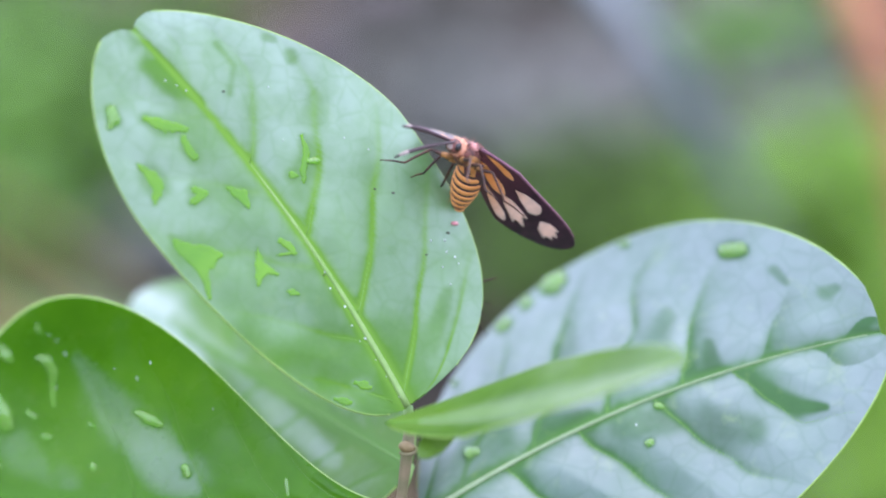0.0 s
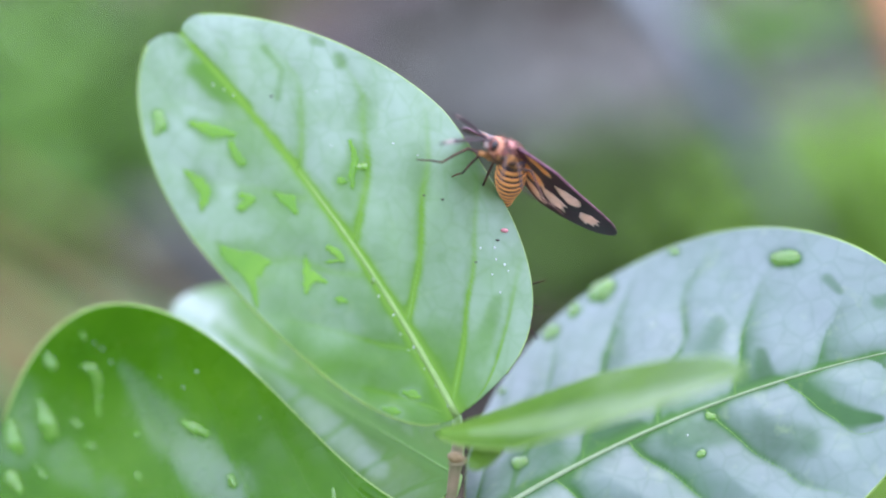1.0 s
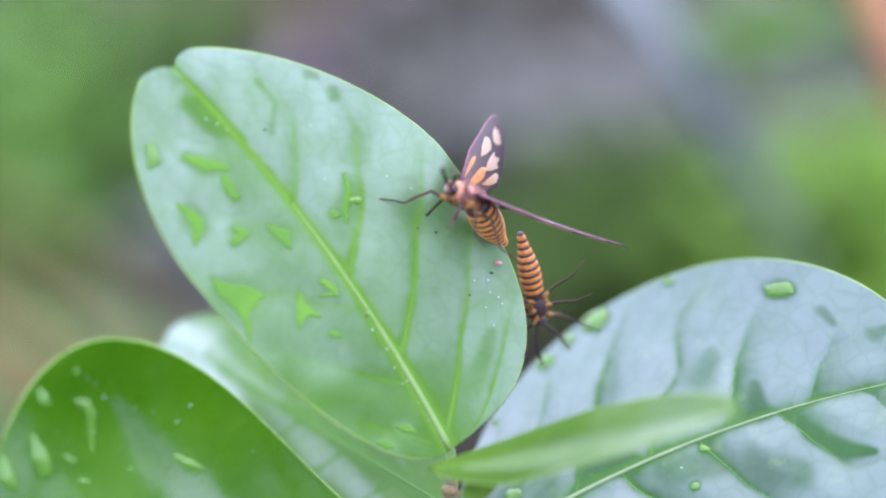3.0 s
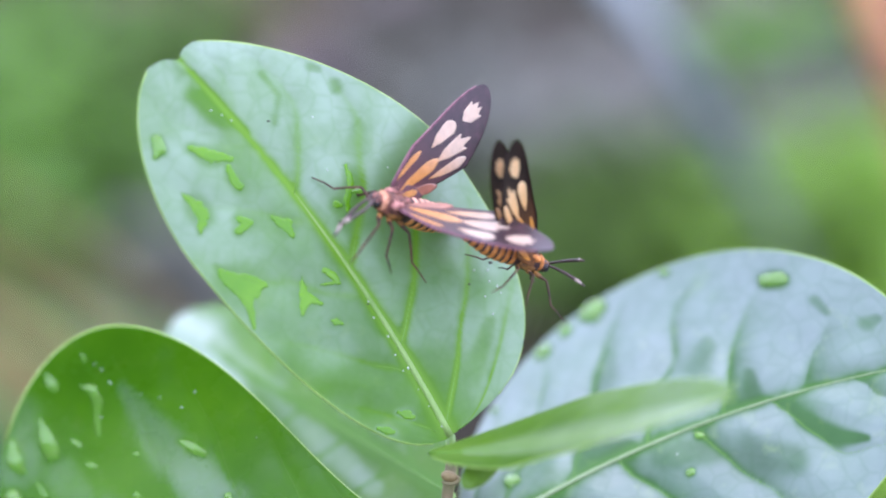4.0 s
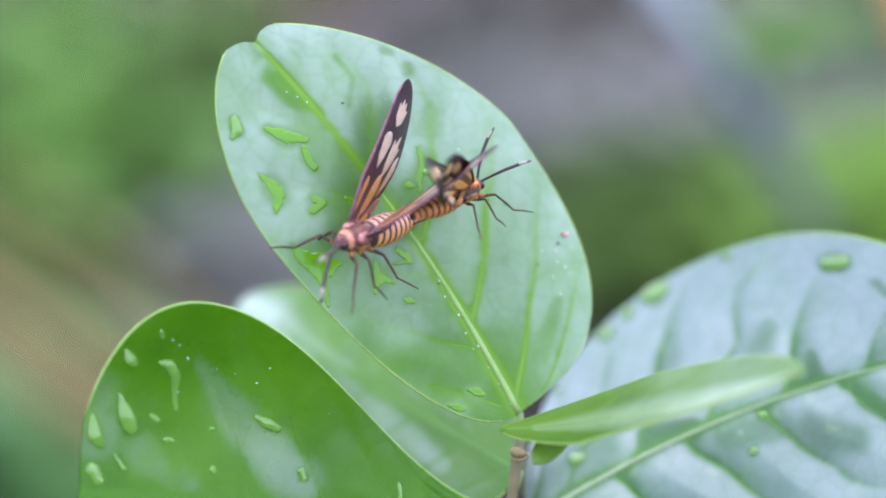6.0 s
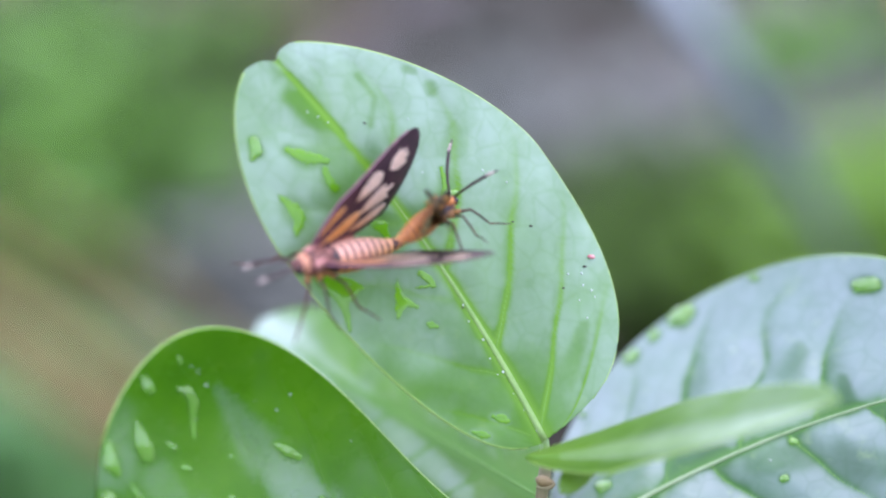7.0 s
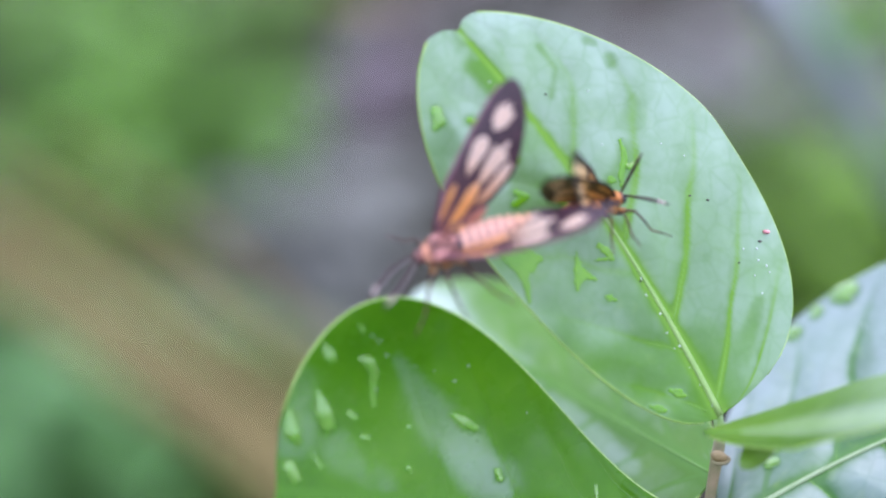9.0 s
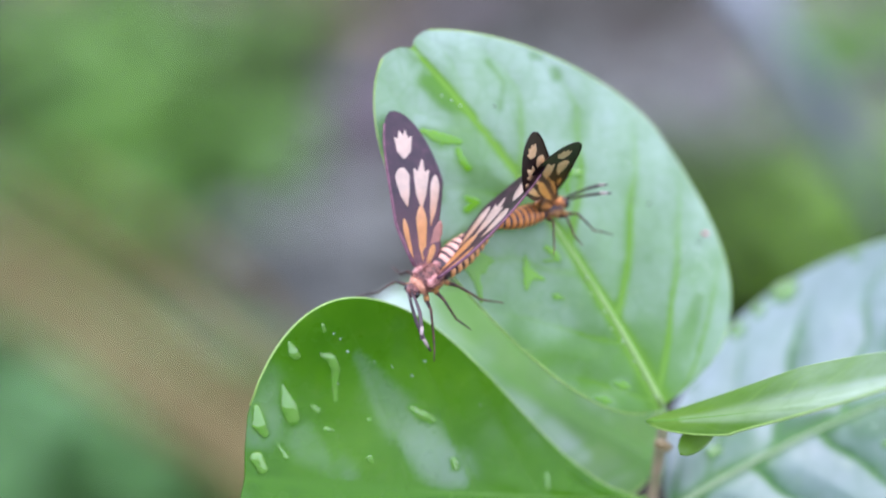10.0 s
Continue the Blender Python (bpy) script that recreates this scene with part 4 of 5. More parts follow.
WING_ROSY, WING_AMBER = wing_scales("wing_rosy", (0.1, 0.03, 0.032), (0.03, 0.01, 0.016), 0.2), wing_scales("wing_amber", (0.13, 0.05, 0.014), (0.016, 0.0075, 0.005), 0.12)
MAUVE = mottled("mauve_scales", [(0.3, (0.09, 0.035, 0.05)), (0.7, (0.2, 0.09, 0.11))], 1800, 0.6, 0.3, 0.4, 0.00005)
def pane_material(name, near, far, clear):
    """A half-clear wing pane, warm towards the wing's root and paler outwards, faintly clouded."""
    m, t, b = material(name, 0.34, 0, 0.4)
    co, xyz, along = t.nodes.new("ShaderNodeTexCoord"), t.nodes.new("ShaderNodeSeparateXYZ"), t.nodes.new("ShaderNodeMapRange")
    along.inputs["From Min"].default_value, along.inputs["From Max"].default_value = 0.0042, 0.0088
    t.links.new(co.outputs["Object"], xyz.inputs[0])
    t.links.new(xyz.outputs["X"], along.inputs["Value"])
    warm = ramp(t, grain(t, 1400, 4), [(0.3, tuple(0.75 * c for c in near)), (0.7, near)])
    cool = ramp(t, grain(t, 1400, 4), [(0.3, tuple(0.82 * c for c in far)), (0.7, far)])
    mix = t.nodes.new("ShaderNodeMix")
    mix.data_type = "RGBA"
    t.links.new(along.outputs[0], mix.inputs["Factor"])
    t.links.new(warm, mix.inputs["A"])
    t.links.new(cool, mix.inputs["B"])
    t.links.new(mix.outputs["Result"], b.inputs["Base Color"])
    b.inputs["Coat Weight"].default_value, b.inputs["Coat Roughness"].default_value = 0.4, 0.3
    relief(t, b, grain(t, 5000), 0.3, 0.00004)
    tr = t.nodes.new("ShaderNodeBsdfTranslucent")
    t.links.new(mix.outputs["Result"], tr.inputs["Color"])
    both = t.nodes.new("ShaderNodeMixShader")
    both.inputs[0].default_value = clear
    t.links.new(b.outputs[0], both.inputs[1])
    t.links.new(tr.outputs[0], both.inputs[2])
    t.links.new(both.outputs[0], t.nodes["Material Output"].inputs[0])
    return m


ROSE_PANE = pane_material("wing_base_rose", (0.3, 0.11, 0.07), (0.36, 0.15, 0.13), 0.1)
PANES = {
    True: (pane_material("wing_pane_cream", (0.68, 0.31, 0.1), (0.72, 0.54, 0.42), 0.42), pane_material("wing_streak", (0.72, 0.32, 0.09), (0.78, 0.46, 0.26), 0.4), ROSE_PANE),
    False: (pane_material("wing_pane_honey", (0.64, 0.3, 0.08), (0.74, 0.48, 0.24), 0.12), pane_material("wing_streak_amber", (0.6, 0.25, 0.04), (0.66, 0.31, 0.07), 0.12), pane_material("wing_base_amber", (0.36, 0.14, 0.03), (0.4, 0.18, 0.05), 0.1)),
}
PANE_WORDS = {True: ("cream wing pane", "amber wing streak", "rosy brown wing base"), False: ("honey wing pane", "amber wing streak", "amber brown wing base")}


def wing_edges(u, lead, trail, peak):
    a = lead * min(1.0, u / 0.3) ** 0.8 * math.sqrt(max(1 - max(0.0, (u - 0.5) / 0.5) ** 3.0, 0.0))
    b = trail * ((u / peak) ** 0.6 if u < peak else math.sqrt(max(1 - ((u - peak) / (1 - peak)) ** 1.4, 0.0)))
    return 0.25 + a if u < 0.02 else a + 0.25 * (1 - u), -b - 0.25 * (1 - u)


def camber(x, y, length):
    return 0.5 * math.sin(math.pi * min(max(x / length, 0), 1)) - 0.03 * y * y


def inside(x, y, ring):
    """Whether a place lies within a closed outline."""
    odd = False
    for (x0, y0), (x1, y1) in zip(ring, ring[1:] + ring[:1]):
        if (y0 > y) != (y1 > y) and x < x0 + (y - y0) / (y1 - y0) * (x1 - x0):
            odd = not odd
    return odd


def wing(name, parent, length, lead, trail, peak, panes, pale, sc):
    fine = name == "forewing"
    rows = []
    for i in range(76 if fine else 26):
        u = 0.5 - 0.5 * math.cos(math.pi * i / (75 if fine else 25))
        a, b = wing_edges(u, lead, trail, peak)
        rows.append([np.array((u * length, y, camber(u * length, y, length))) * sc * MM for y in np.linspace(b, a, 31 if fine else 9)])
    spread = []
    for x0, y0, xm, ym, x1, y1, w0, w1, fingers, tint in panes:
        a, m, b = Vector((x0, y0)), Vector((xm, ym)), Vector((x1, y1))
        grid = []
        for k in range(13):
            row = []
            for q in range(13):
                v = q / 6 - 1
                u = k / 12 * (1 - 0.22 * v * v - 0.1 * (1 - math.cos(math.pi * fingers * (v + 1))) * (fingers > 0))
                c = a * (1 - u) * (1 - 2 * u) + m * 4 * u * (1 - u) + b * u * (2 * u - 1)
                d = a * (4 * u - 3) + m * (4 - 8 * u) + b * (4 * u - 1)
                n = Vector((-d.y, d.x)).normalized()
                h = 0.5 * (w0 + (w1 - w0) * u) * min(1.0, 0.12 + 3.2 * u) * (1 + 0.05 * math.sin(7 * u + 3 * v))
                c = c + n * h * v
                row.append((c.x, c.y))
            grid.append(row)
        spread.append((grid, tint))
    bm = sheet(rows, 0.09 * sc * MM)
    # the panes are windows in the scaled skin
    rings = [g[0] + [r[-1] for r in g[1:]] + g[-1][-2::-1] + [r[0] for r in g[-2:0:-1]] for g, tint in spread if tint < 2]
    unit = sc * MM
    gone = []
    for f in bm.faces:
        at = [(v.co.x / unit, v.co.y / unit) for v in f.verts]
        if any(all(inside(x, y, ring) for x, y in at) for ring in rings):
            gone.append(f)
    bmesh.ops.delete(bm, geom=gone, context="FACES")
    ob = part(name, bm, WING_ROSY if pale else WING_AMBER, parent, "smoky brown wing with clear panes")
    for grid, tint in spread:
        lifted = [[np.array((x, y, camber(x, y, length))) * unit for x, y in row] for row in grid]
        part("wing_pane", sheet(lifted, 0.125 * unit), PANES[pale][tint], ob, PANE_WORDS[pale][tint])
    edge = [wing_edges(u, lead, trail, peak)[0] for u in np.linspace(0.03, 0.93, 14)]
    rim = [np.array((u * length, y, camber(u * length, y, length))) * sc * MM for u, y in zip(np.linspace(0.03, 0.93, 14), edge)]
    if name == "forewing":
        part("wing_edge", tube(rim, [sc * MM * (0.2 - 0.09 * k / 13) for k in range(14)], 6), MAUVE if pale else WING_DARK, ob, "mauve leading edge" if pale else "")
    return ob


FORE_PANES = (
    (11.9, -0.35, 13.4, -0.6, 15.1, -0.75, 1.5, 1.95, 3, 0),
    (6.8, 0.2, 9.0, 0.25, 11.0, 0.05, 0.8, 1.75, 0, 0),
    (6.3, -1.3, 9.0, -1.7, 11.6, -2.35, 0.9, 1.95, 2, 0),
    (4.4, -1.95, 7.0, -2.8, 9.7, -3.5, 0.5, 1.15, 0, 0),
    (0.9, -0.5, 3.6, -0.85, 6.7, -1.25, 0.65, 1.3, 0, 1),
    (1.3, 0.5, 3.4, 0.75, 5.6, 0.8, 0.3, 0.65, 0, 1),
    (0.6, -0.9, 2.4, -2.0, 4.8, -3.2, 0.6, 1.1, 0, 2),
)
HIND_PANES = (
    (0.8, -0.1, 1.9, -0.2, 3.2, -0.3, 0.4, 0.75, 0, 1),
)


def fuzz(name, parent, center, size, count, length, sc, mat, seed):
    """Short backward-lying hairs over an oval body part, joined in one mesh."""
    hairs = random.Random(seed)
    bm = bmesh.new()
    for _ in range(count):
        n = Vector((hairs.gauss(0, 1), hairs.gauss(0, 1), hairs.gauss(0, 1))).normalized()
        foot = center + Vector([a * b for a, b in zip(n, size)]) * 0.93 * sc * MM
        way = (n * 0.7 + Vector((-0.8, 0, 0)) + Vector((hairs.uniform(-0.3, 0.3), hairs.uniform(-0.3, 0.3), hairs.uniform(-0.3, 0.3)))).normalized() * length * hairs.uniform(0.6, 1.2) * sc * MM
        across = way.cross(n).normalized() * 0.05 * sc * MM if way.cross(n).length > 1e-9 else Vector((0, 0.05, 0)) * sc * MM
        a, b, c, d = (bm.verts.new(p) for p in (foot - across, foot + across, foot + n * 0.08 * sc * MM, foot + way))
        for tri in ((a, b, d), (b, c, d), (c, a, d)):
            bm.faces.new(tri)
    return part(name, bm, mat, parent)


def moth(label, sc, pale, abdomen_width):
    ob = thing("moth", label, "insect", group="pair of moths")
    def v(*p):
        return Vector(p) * sc * MM
    part("thorax", blob(v(0.6, 0, 0), (2.1 * sc * MM, 1.45 * sc * MM, 1.35 * sc * MM), 20, 12), BROWN if pale else SCALES, ob)
    for side in (1, -1):
        part("shoulder_tuft", blob(v(0.9, 0.95 * side, 0.75), (0.95 * sc * MM, 0.46 * sc * MM, 0.5 * sc * MM), 12, 8, turn=pose(0, 0, 0, 0, 0, 14 * side)), ROSY if pale else AMBER, ob, "rosy shoulder tuft" if pale else "amber shoulder tuft")
        part("thorax_patch", blob(v(0.5, 1.05 * side, -0.45), (1.2 * sc * MM, 0.5 * sc * MM, 0.6 * sc * MM), 12, 8), OCHRE, ob, "ochre side patch")
    part("back_tuft", blob(v(-0.75, 0, 0.75), (0.7 * sc * MM, 0.75 * sc * MM, 0.5 * sc * MM), 12, 8), ROSY if pale else AMBER, ob)
    part("collar", blob(v(2.25, 0, 0.15), (0.5 * sc * MM, 1.1 * sc * MM, 1.0 * sc * MM), 16, 10), PEACH if pale else AMBER, ob, "peach furry collar" if pale else "amber furry collar")
    head = part("head", blob(v(2.95, 0, 0.05), (0.75 * sc * MM, 0.85 * sc * MM, 0.78 * sc * MM), 16, 10), BROWN if pale else SCALES, ob)
    part("face", blob(v(3.35, 0, -0.05), (0.38 * sc * MM, 0.5 * sc * MM, 0.5 * sc * MM), 12, 8), IVORY, head, "pale face")
    fuzz("thorax_fur", ob, v(0.6, 0, 0.1), (2.15, 1.5, 1.35), 150, 0.75, sc, BROWN if pale else SCALES, 3)
    fuzz("collar_fur", ob, v(2.2, 0, 0.15), (0.5, 1.12, 1.02), 110, 0.5, sc, PEACH if pale else AMBER, 5)
    fuzz("head_fur", head, v(2.95, 0, 0.1), (0.7, 0.78, 0.74), 60, 0.35, sc, ROSY if pale else AMBER, 6)
    for side in (1, -1):
        fuzz("tuft_fur", ob, v(0.7, 0.95 * side, 0.75), (1.2, 0.5, 0.55), 80, 0.7, sc, ROSY if pale else AMBER, 8 + side)
    feelers = {}
    for side in (1, -1):
        part("eye", blob(v(3.1, 0.68 * side, 0.0), (0.42 * sc * MM, 0.32 * sc * MM, 0.45 * sc * MM), 12, 8), EYE_BLACK, head, "round black eye")
        path = [v(0, 0, 0), v(1.6, 0.25 * side, 0.15), v(3.4, 0.4 * side, 0.22), v(5.4, 0.3 * side, 0.12), v(7.0, 0, -0.15)]
        feeler = part("antenna", tube(path, [sc * MM * r for r in (0.15, 0.17, 0.21, 0.22, 0.1)], 7), SCALES, ob, "dark antenna with pale tip")
        part("antenna_tip", tube([v(5.3, 0.31 * side, 0.13), v(5.8, 0.26 * side, 0.08), v(6.5, 0.11 * side, -0.04)], [sc * MM * r for r in (0.205, 0.21, 0.14)], 7), IVORY, feeler, "pale antenna tip")
        feelers[side] = feeler
    def girth(x):
        q = x / -8.2
        return abdomen_width * (0.9 + 0.22 * math.sin(math.pi * min(q * 1.2, 1)) - 0.52 * q ** 2.2)
    def spine(x):
        q = x / -8.2
        return v(x, 0, -0.4 * q * (1 - q))
    xs = [0.5 - 9.3 * k / 25 for k in range(26)]
    belly = part("abdomen", tube([spine(min(x, 0)) + v(max(x, 0), 0, 0) for x in xs], [girth(min(x, 0)) * sc * MM for x in xs], 16), SCALES, ob, "dark abdomen with amber rings")
    for k in range(9):
        x0 = -0.4 - k * 0.93
        bx = [x0 - 0.6 * j / 4 for j in range(5)]
        part("ring", tube([spine(x) for x in bx], [(girth(x) + (0.0 if j in (0, 4) else 0.06)) * sc * MM for j, x in enumerate(bx)], 16), ROSE_RING if pale else AMBER, belly, "rosy amber abdomen ring" if pale else "amber abdomen ring")
    for side in (1, -1):
        for x0, d1, d2, d3 in ((1.7, 1.3, 2.6, 3.8), (0.7, 0.4, 0.2, -0.2), (-0.3, -0.9, -2.4, -3.6)):
            path = [v(x0, 0.5 * side, -0.9), v(x0 + d1 * 0.6, 1.6 * side, -1.0), v(x0 + d1, 2.7 * side, -0.9), v(x0 + (d1 + d2) * 0.52, 3.6 * side, -2.1), v(x0 + d2, 4.3 * side, -3.2), v(x0 + (d2 + d3) * 0.53, 5.2 * side, -3.45), v(x0 + 1.15 * d3, 6.1 * side, -3.9)]
            leg = part("leg", tube(path, [sc * MM * r for r in (0.25, 0.23, 0.16, 0.14, 0.12, 0.1, 0.06)], 7), LEG, ob, "thin brown leg")
            part("thigh", tube([path[0], path[0].lerp(path[1], 0.55), path[1]], [sc * MM * r for r in (0.3, 0.33, 0.29)], 7), OCHRE, leg, "ochre thigh")
    wings = {0: belly, 2: feelers[1], -2: feelers[-1]}
    for side in (-1, 1):
        wings[side] = (wing("forewing", ob, 17.2, 1.6, 4.15, 0.52, FORE_PANES, pale, sc), wing("hindwing", ob, 5.0, 0.6, 1.1, 0.55, HIND_PANES, pale, sc))
    return ob, wings


MOTH_A, WINGS_A = moth("wasp moth with smoky paned wings and rosy amber banded body", 1.0, True, 1.52)
MOTH_B, WINGS_B = moth("smaller wasp moth with amber paned wings and amber banded body", 0.84, False, 1.3)

PAIR_A_BODY = [
    (0.0, 2.709, 262.0, 9.68, -13.29, -17.88, -126.25),
    (0.5, 1.9, 262.0, 10.345, -13.29, -17.88, -126.25),
    (1.0, 1.434, 262.0, 10.474, -11.93, -18.02, -130.6),
    (1.5, 1.518, 262.0, 10.148, -11.93, -18.02, -130.6),
    (2.0, 2.618, 262.0, 9.187, -8.53, -18.07, -135.0),
    (2.5, 1.115, 262.0, 9.52, -7.19, -20.79, -139.4),
    (4.0, -9.38, 257.444, 7.482, -47.26, -11.53, -137.62),
    (4.5, -13.283, 256.347, 5.71, -50.02, -10.03, -158.3),
    (5.0, -15.826, 256.523, 4.486, -43.41, -4.05, -136.88),
    (5.5, -18.169, 254.84, 2.711, -34.15, 11.25, -128.49),
    (7.0, -26.467, 250.161, 2.104, -39.59, 11.23, -143.45),
    (7.5, -29.892, 247.684, 1.523, -49.27, 6.28, -169.28),
    (8.0, -31.086, 246.849, 1.54, -60.22, 5.88, 177.64),
    (8.5, -32.726, 245.892, 2.172, -66.75, 2.62, 178.33),
    (9.0, -31.87, 245.916, 0.461, -59.01, 19.46, 178.61),
    (9.5, -29.337, 251.396, -1.942, -44.69, 30.48, -154.04),
    (10.0, -29.03, 251.517, -2.048, -42.83, 36.21, -149.46),
]
PAIR_A_RIGHT = [
    (0.0, 0.9, -1.0, 0.75, -10, -7.94, -124.88),
    (0.5, 0.9, -1.0, 0.75, -8, -7.23, -127.15),
    (1.0, 0.9, -1.0, 0.75, -4, -7.61, -125.3),
    (1.5, 0.9, -1.0, 0.75, 14, -7.41, -125.11),
    (2.0, 0.9, -1.0, 0.75, 66.91, -12.41, -111.23),
    (2.5, 0.9, -1.0, 0.75, 57.89, -22.76, -120.17),
    (4.0, 0.9, -1.0, 0.75, 22.53, -35.08, -136.78),
    (4.5, 0.9, -1.0, 0.75, 38.75, -25.86, -126.11),
    (5.0, 0.9, -1.0, 0.75, 22.35, -35.33, -132.25),
    (5.5, 0.9, -1.0, 0.75, 48.59, -48.83, -140.85),
    (7.0, 0.9, -1.0, 0.75, 68.58, -30.78, -160.36),
    (7.5, 0.9, -1.0, 0.75, 61.68, -32.75, -155.05),
    (8.0, 0.9, -1.0, 0.75, 50.36, -12.5, -139.14),
    (8.5, 0.9, -1.0, 0.75, 45.08, -17.1, -142.37),
    (9.0, 0.9, -1.0, 0.75, 43.91, -24.52, -139.45),
    (9.5, 0.9, -1.0, 0.75, 24.36, -41.34, -128.67),
    (10.0, 0.9, -1.0, 0.75, 10.6, -33.58, -123.9),
]
PAIR_A_LEFT = [
    (0.0, 0.9, 1.0, 0.75, 138.73, 16.08, 164.0),
    (0.5, 0.9, 1.0, 0.75, 145, 9.07, 162.32),
    (1.0, 0.9, 1.0, 0.75, 160, 11.83, 169.62),
    (1.5, 0.9, 1.0, 0.75, 165, 12.89, 172.0),
    (2.0, 0.9, 1.0, 0.75, 174, 10.47, -170.7),
    (2.5, 0.9, 1.0, 0.75, 177, 7.5, 172.5),
    (4.0, 0.9, 1.0, 0.75, -169.29, -31.62, 124.17),
    (4.5, 0.9, 1.0, 0.75, 139.44, -27.48, 174.84),
    (5.0, 0.9, 1.0, 0.75, 167.47, -60.18, 136.02),
    (5.5, 0.9, 1.0, 0.75, 161.46, -66.14, 132.27),
    (7.0, 0.9, 1.0, 0.75, 149.93, -18.39, 146.56),
    (7.5, 0.9, 1.0, 0.75, 148.32, -16.9, 158.0),
    (8.0, 0.9, 1.0, 0.75, 143.37, 4.06, 168.62),
    (8.5, 0.9, 1.0, 0.75, 142.27, -8.31, 159.12),
    (9.0, 0.9, 1.0, 0.75, 150.49, -10.55, 168.67),
    (9.5, 0.9, 1.0, 0.75, 142.77, -57.42, 165.19),
    (10.0, 0.9, 1.0, 0.75, 139.02, -26.26, 172.68),
]
PAIR_A_BELLY = [
    (0.0, -1.0, 0.0, -0.15, 15.89, -37.02, 38.58),
    (0.5, -1.0, 0.0, -0.15, 12.42, -26.84, 34.99),
    (1.0, -1.0, 0.0, -0.15, 12.42, -24.99, 36.18),
    (1.5, -1.0, 0.0, -0.15, 12.8, -26.21, 36.79),
    (2.0, -1.0, -0.0, -0.15, 14.93, -18.05, 52.66),
    (2.5, -1.0, -0.0, -0.15, 12.87, -23.93, 38.59),
    (4.0, -1.0, -0.0, -0.15, 0.19, 0.59, 0.63),
    (4.5, -1.0, -0.0, -0.15, 0.37, -0.2, 1.23),
    (5.0, -1.0, -0.0, -0.15, 0.18, 0.57, 0.59),
    (5.5, -1.0, 0.0, -0.15, 0.12, 0.62, 0.41),
    (7.0, -1.0, -0.0, -0.15, 0.21, 0.3, 0.7),
    (7.5, -1.0, -0.0, -0.15, 0.64, -1.52, 2.12),
    (8.0, -1.0, -0.0, -0.15, 0.14, 0.26, 0.45),
    (8.5, -1.0, 0.0, -0.15, 0.11, 0.15, 0.35),
    (9.0, -1.0, -0.0, -0.15, 0.14, 0.28, 0.45),
    (9.5, -1.0, 0.0, -0.15, 0.26, -0.34, 0.86),
    (10.0, -1.0, 0.0, -0.15, 0.22, -0.28, 0.72),
]
PAIR_B_BELLY = [
    (0.0, -0.84, -0.0, -0.126, 0.02, 0.26, 0.07),
    (2.5, -0.84, 0.0, -0.126, 0.02, 0.22, 0.08),
    (4.0, -0.84, -0.0, -0.126, 0.44, 1.41, 1.47),
    (4.5, -0.84, -0.0, -0.126, 0.29, 1.21, 0.98),
    (5.0, -0.84, 0.0, -0.126, 0.25, 1.25, 0.85),
    (5.5, -0.84, 0.0, -0.126, 0.23, 1.34, 0.78),
    (7.0, -0.84, 0.0, -0.126, 0.15, 1.4, 0.5),
    (7.5, -0.84, 0.0, -0.126, 0.18, 1.47, 0.59),
    (8.0, -0.84, -0.0, -0.126, 0.15, 1.34, 0.52),
    (8.5, -0.84, 0.0, -0.126, 0.22, 1.5, 0.75),
    (9.0, -0.84, 0.0, -0.126, 0.2, 1.36, 0.66),
    (9.5, -0.84, 0.0, -0.126, 0.22, 1.32, 0.72),
    (10.0, -0.84, 0.0, -0.126, 0.24, 1.36, 0.8),
]
PAIR_A_FEEL_RIGHT = [
    (0.0, 3.4, -0.3, 0.4, -0.57, 7.57, -7.39),
    (0.5, 3.4, -0.3, 0.4, -0.58, 10.94, -0.04),
    (1.0, 3.4, -0.3, 0.4, -0.57, -3.0, 8.85),
    (1.5, 3.4, -0.3, 0.4, -0.53, 7.07, 24.24),
    (2.0, 3.4, -0.3, 0.4, -0.36, -15.61, 52.33),
    (2.5, 3.4, -0.3, 0.4, -0.42, -21.52, 46.71),
    (4.0, 3.4, -0.3, 0.4, -0.48, 27.64, 42.23),
    (4.5, 3.4, -0.3, 0.4, -0.24, -0.26, 65.02),
    (5.0, 3.4, -0.3, 0.4, -0.55, 51.48, 52.59),
    (5.5, 3.4, -0.3, 0.4, -0.5, 55.65, 60.09),
    (7.0, 3.4, -0.3, 0.4, -0.58, -10.7, 4.84),
    (7.5, 3.4, -0.3, 0.4, -0.48, -18.34, 37.76),
    (8.0, 3.4, -0.3, 0.4, -0.55, 3.82, 16.85),
    (8.5, 3.4, -0.3, 0.4, -0.64, -38.12, 29.49),
    (9.0, 3.4, -0.3, 0.4, -0.46, -13.91, 38.58),
    (9.5, 3.4, -0.3, 0.4, -0.39, -8.72, 47.52),
    (10.0, 3.4, -0.3, 0.4, -0.25, 32.55, 68.11),
]
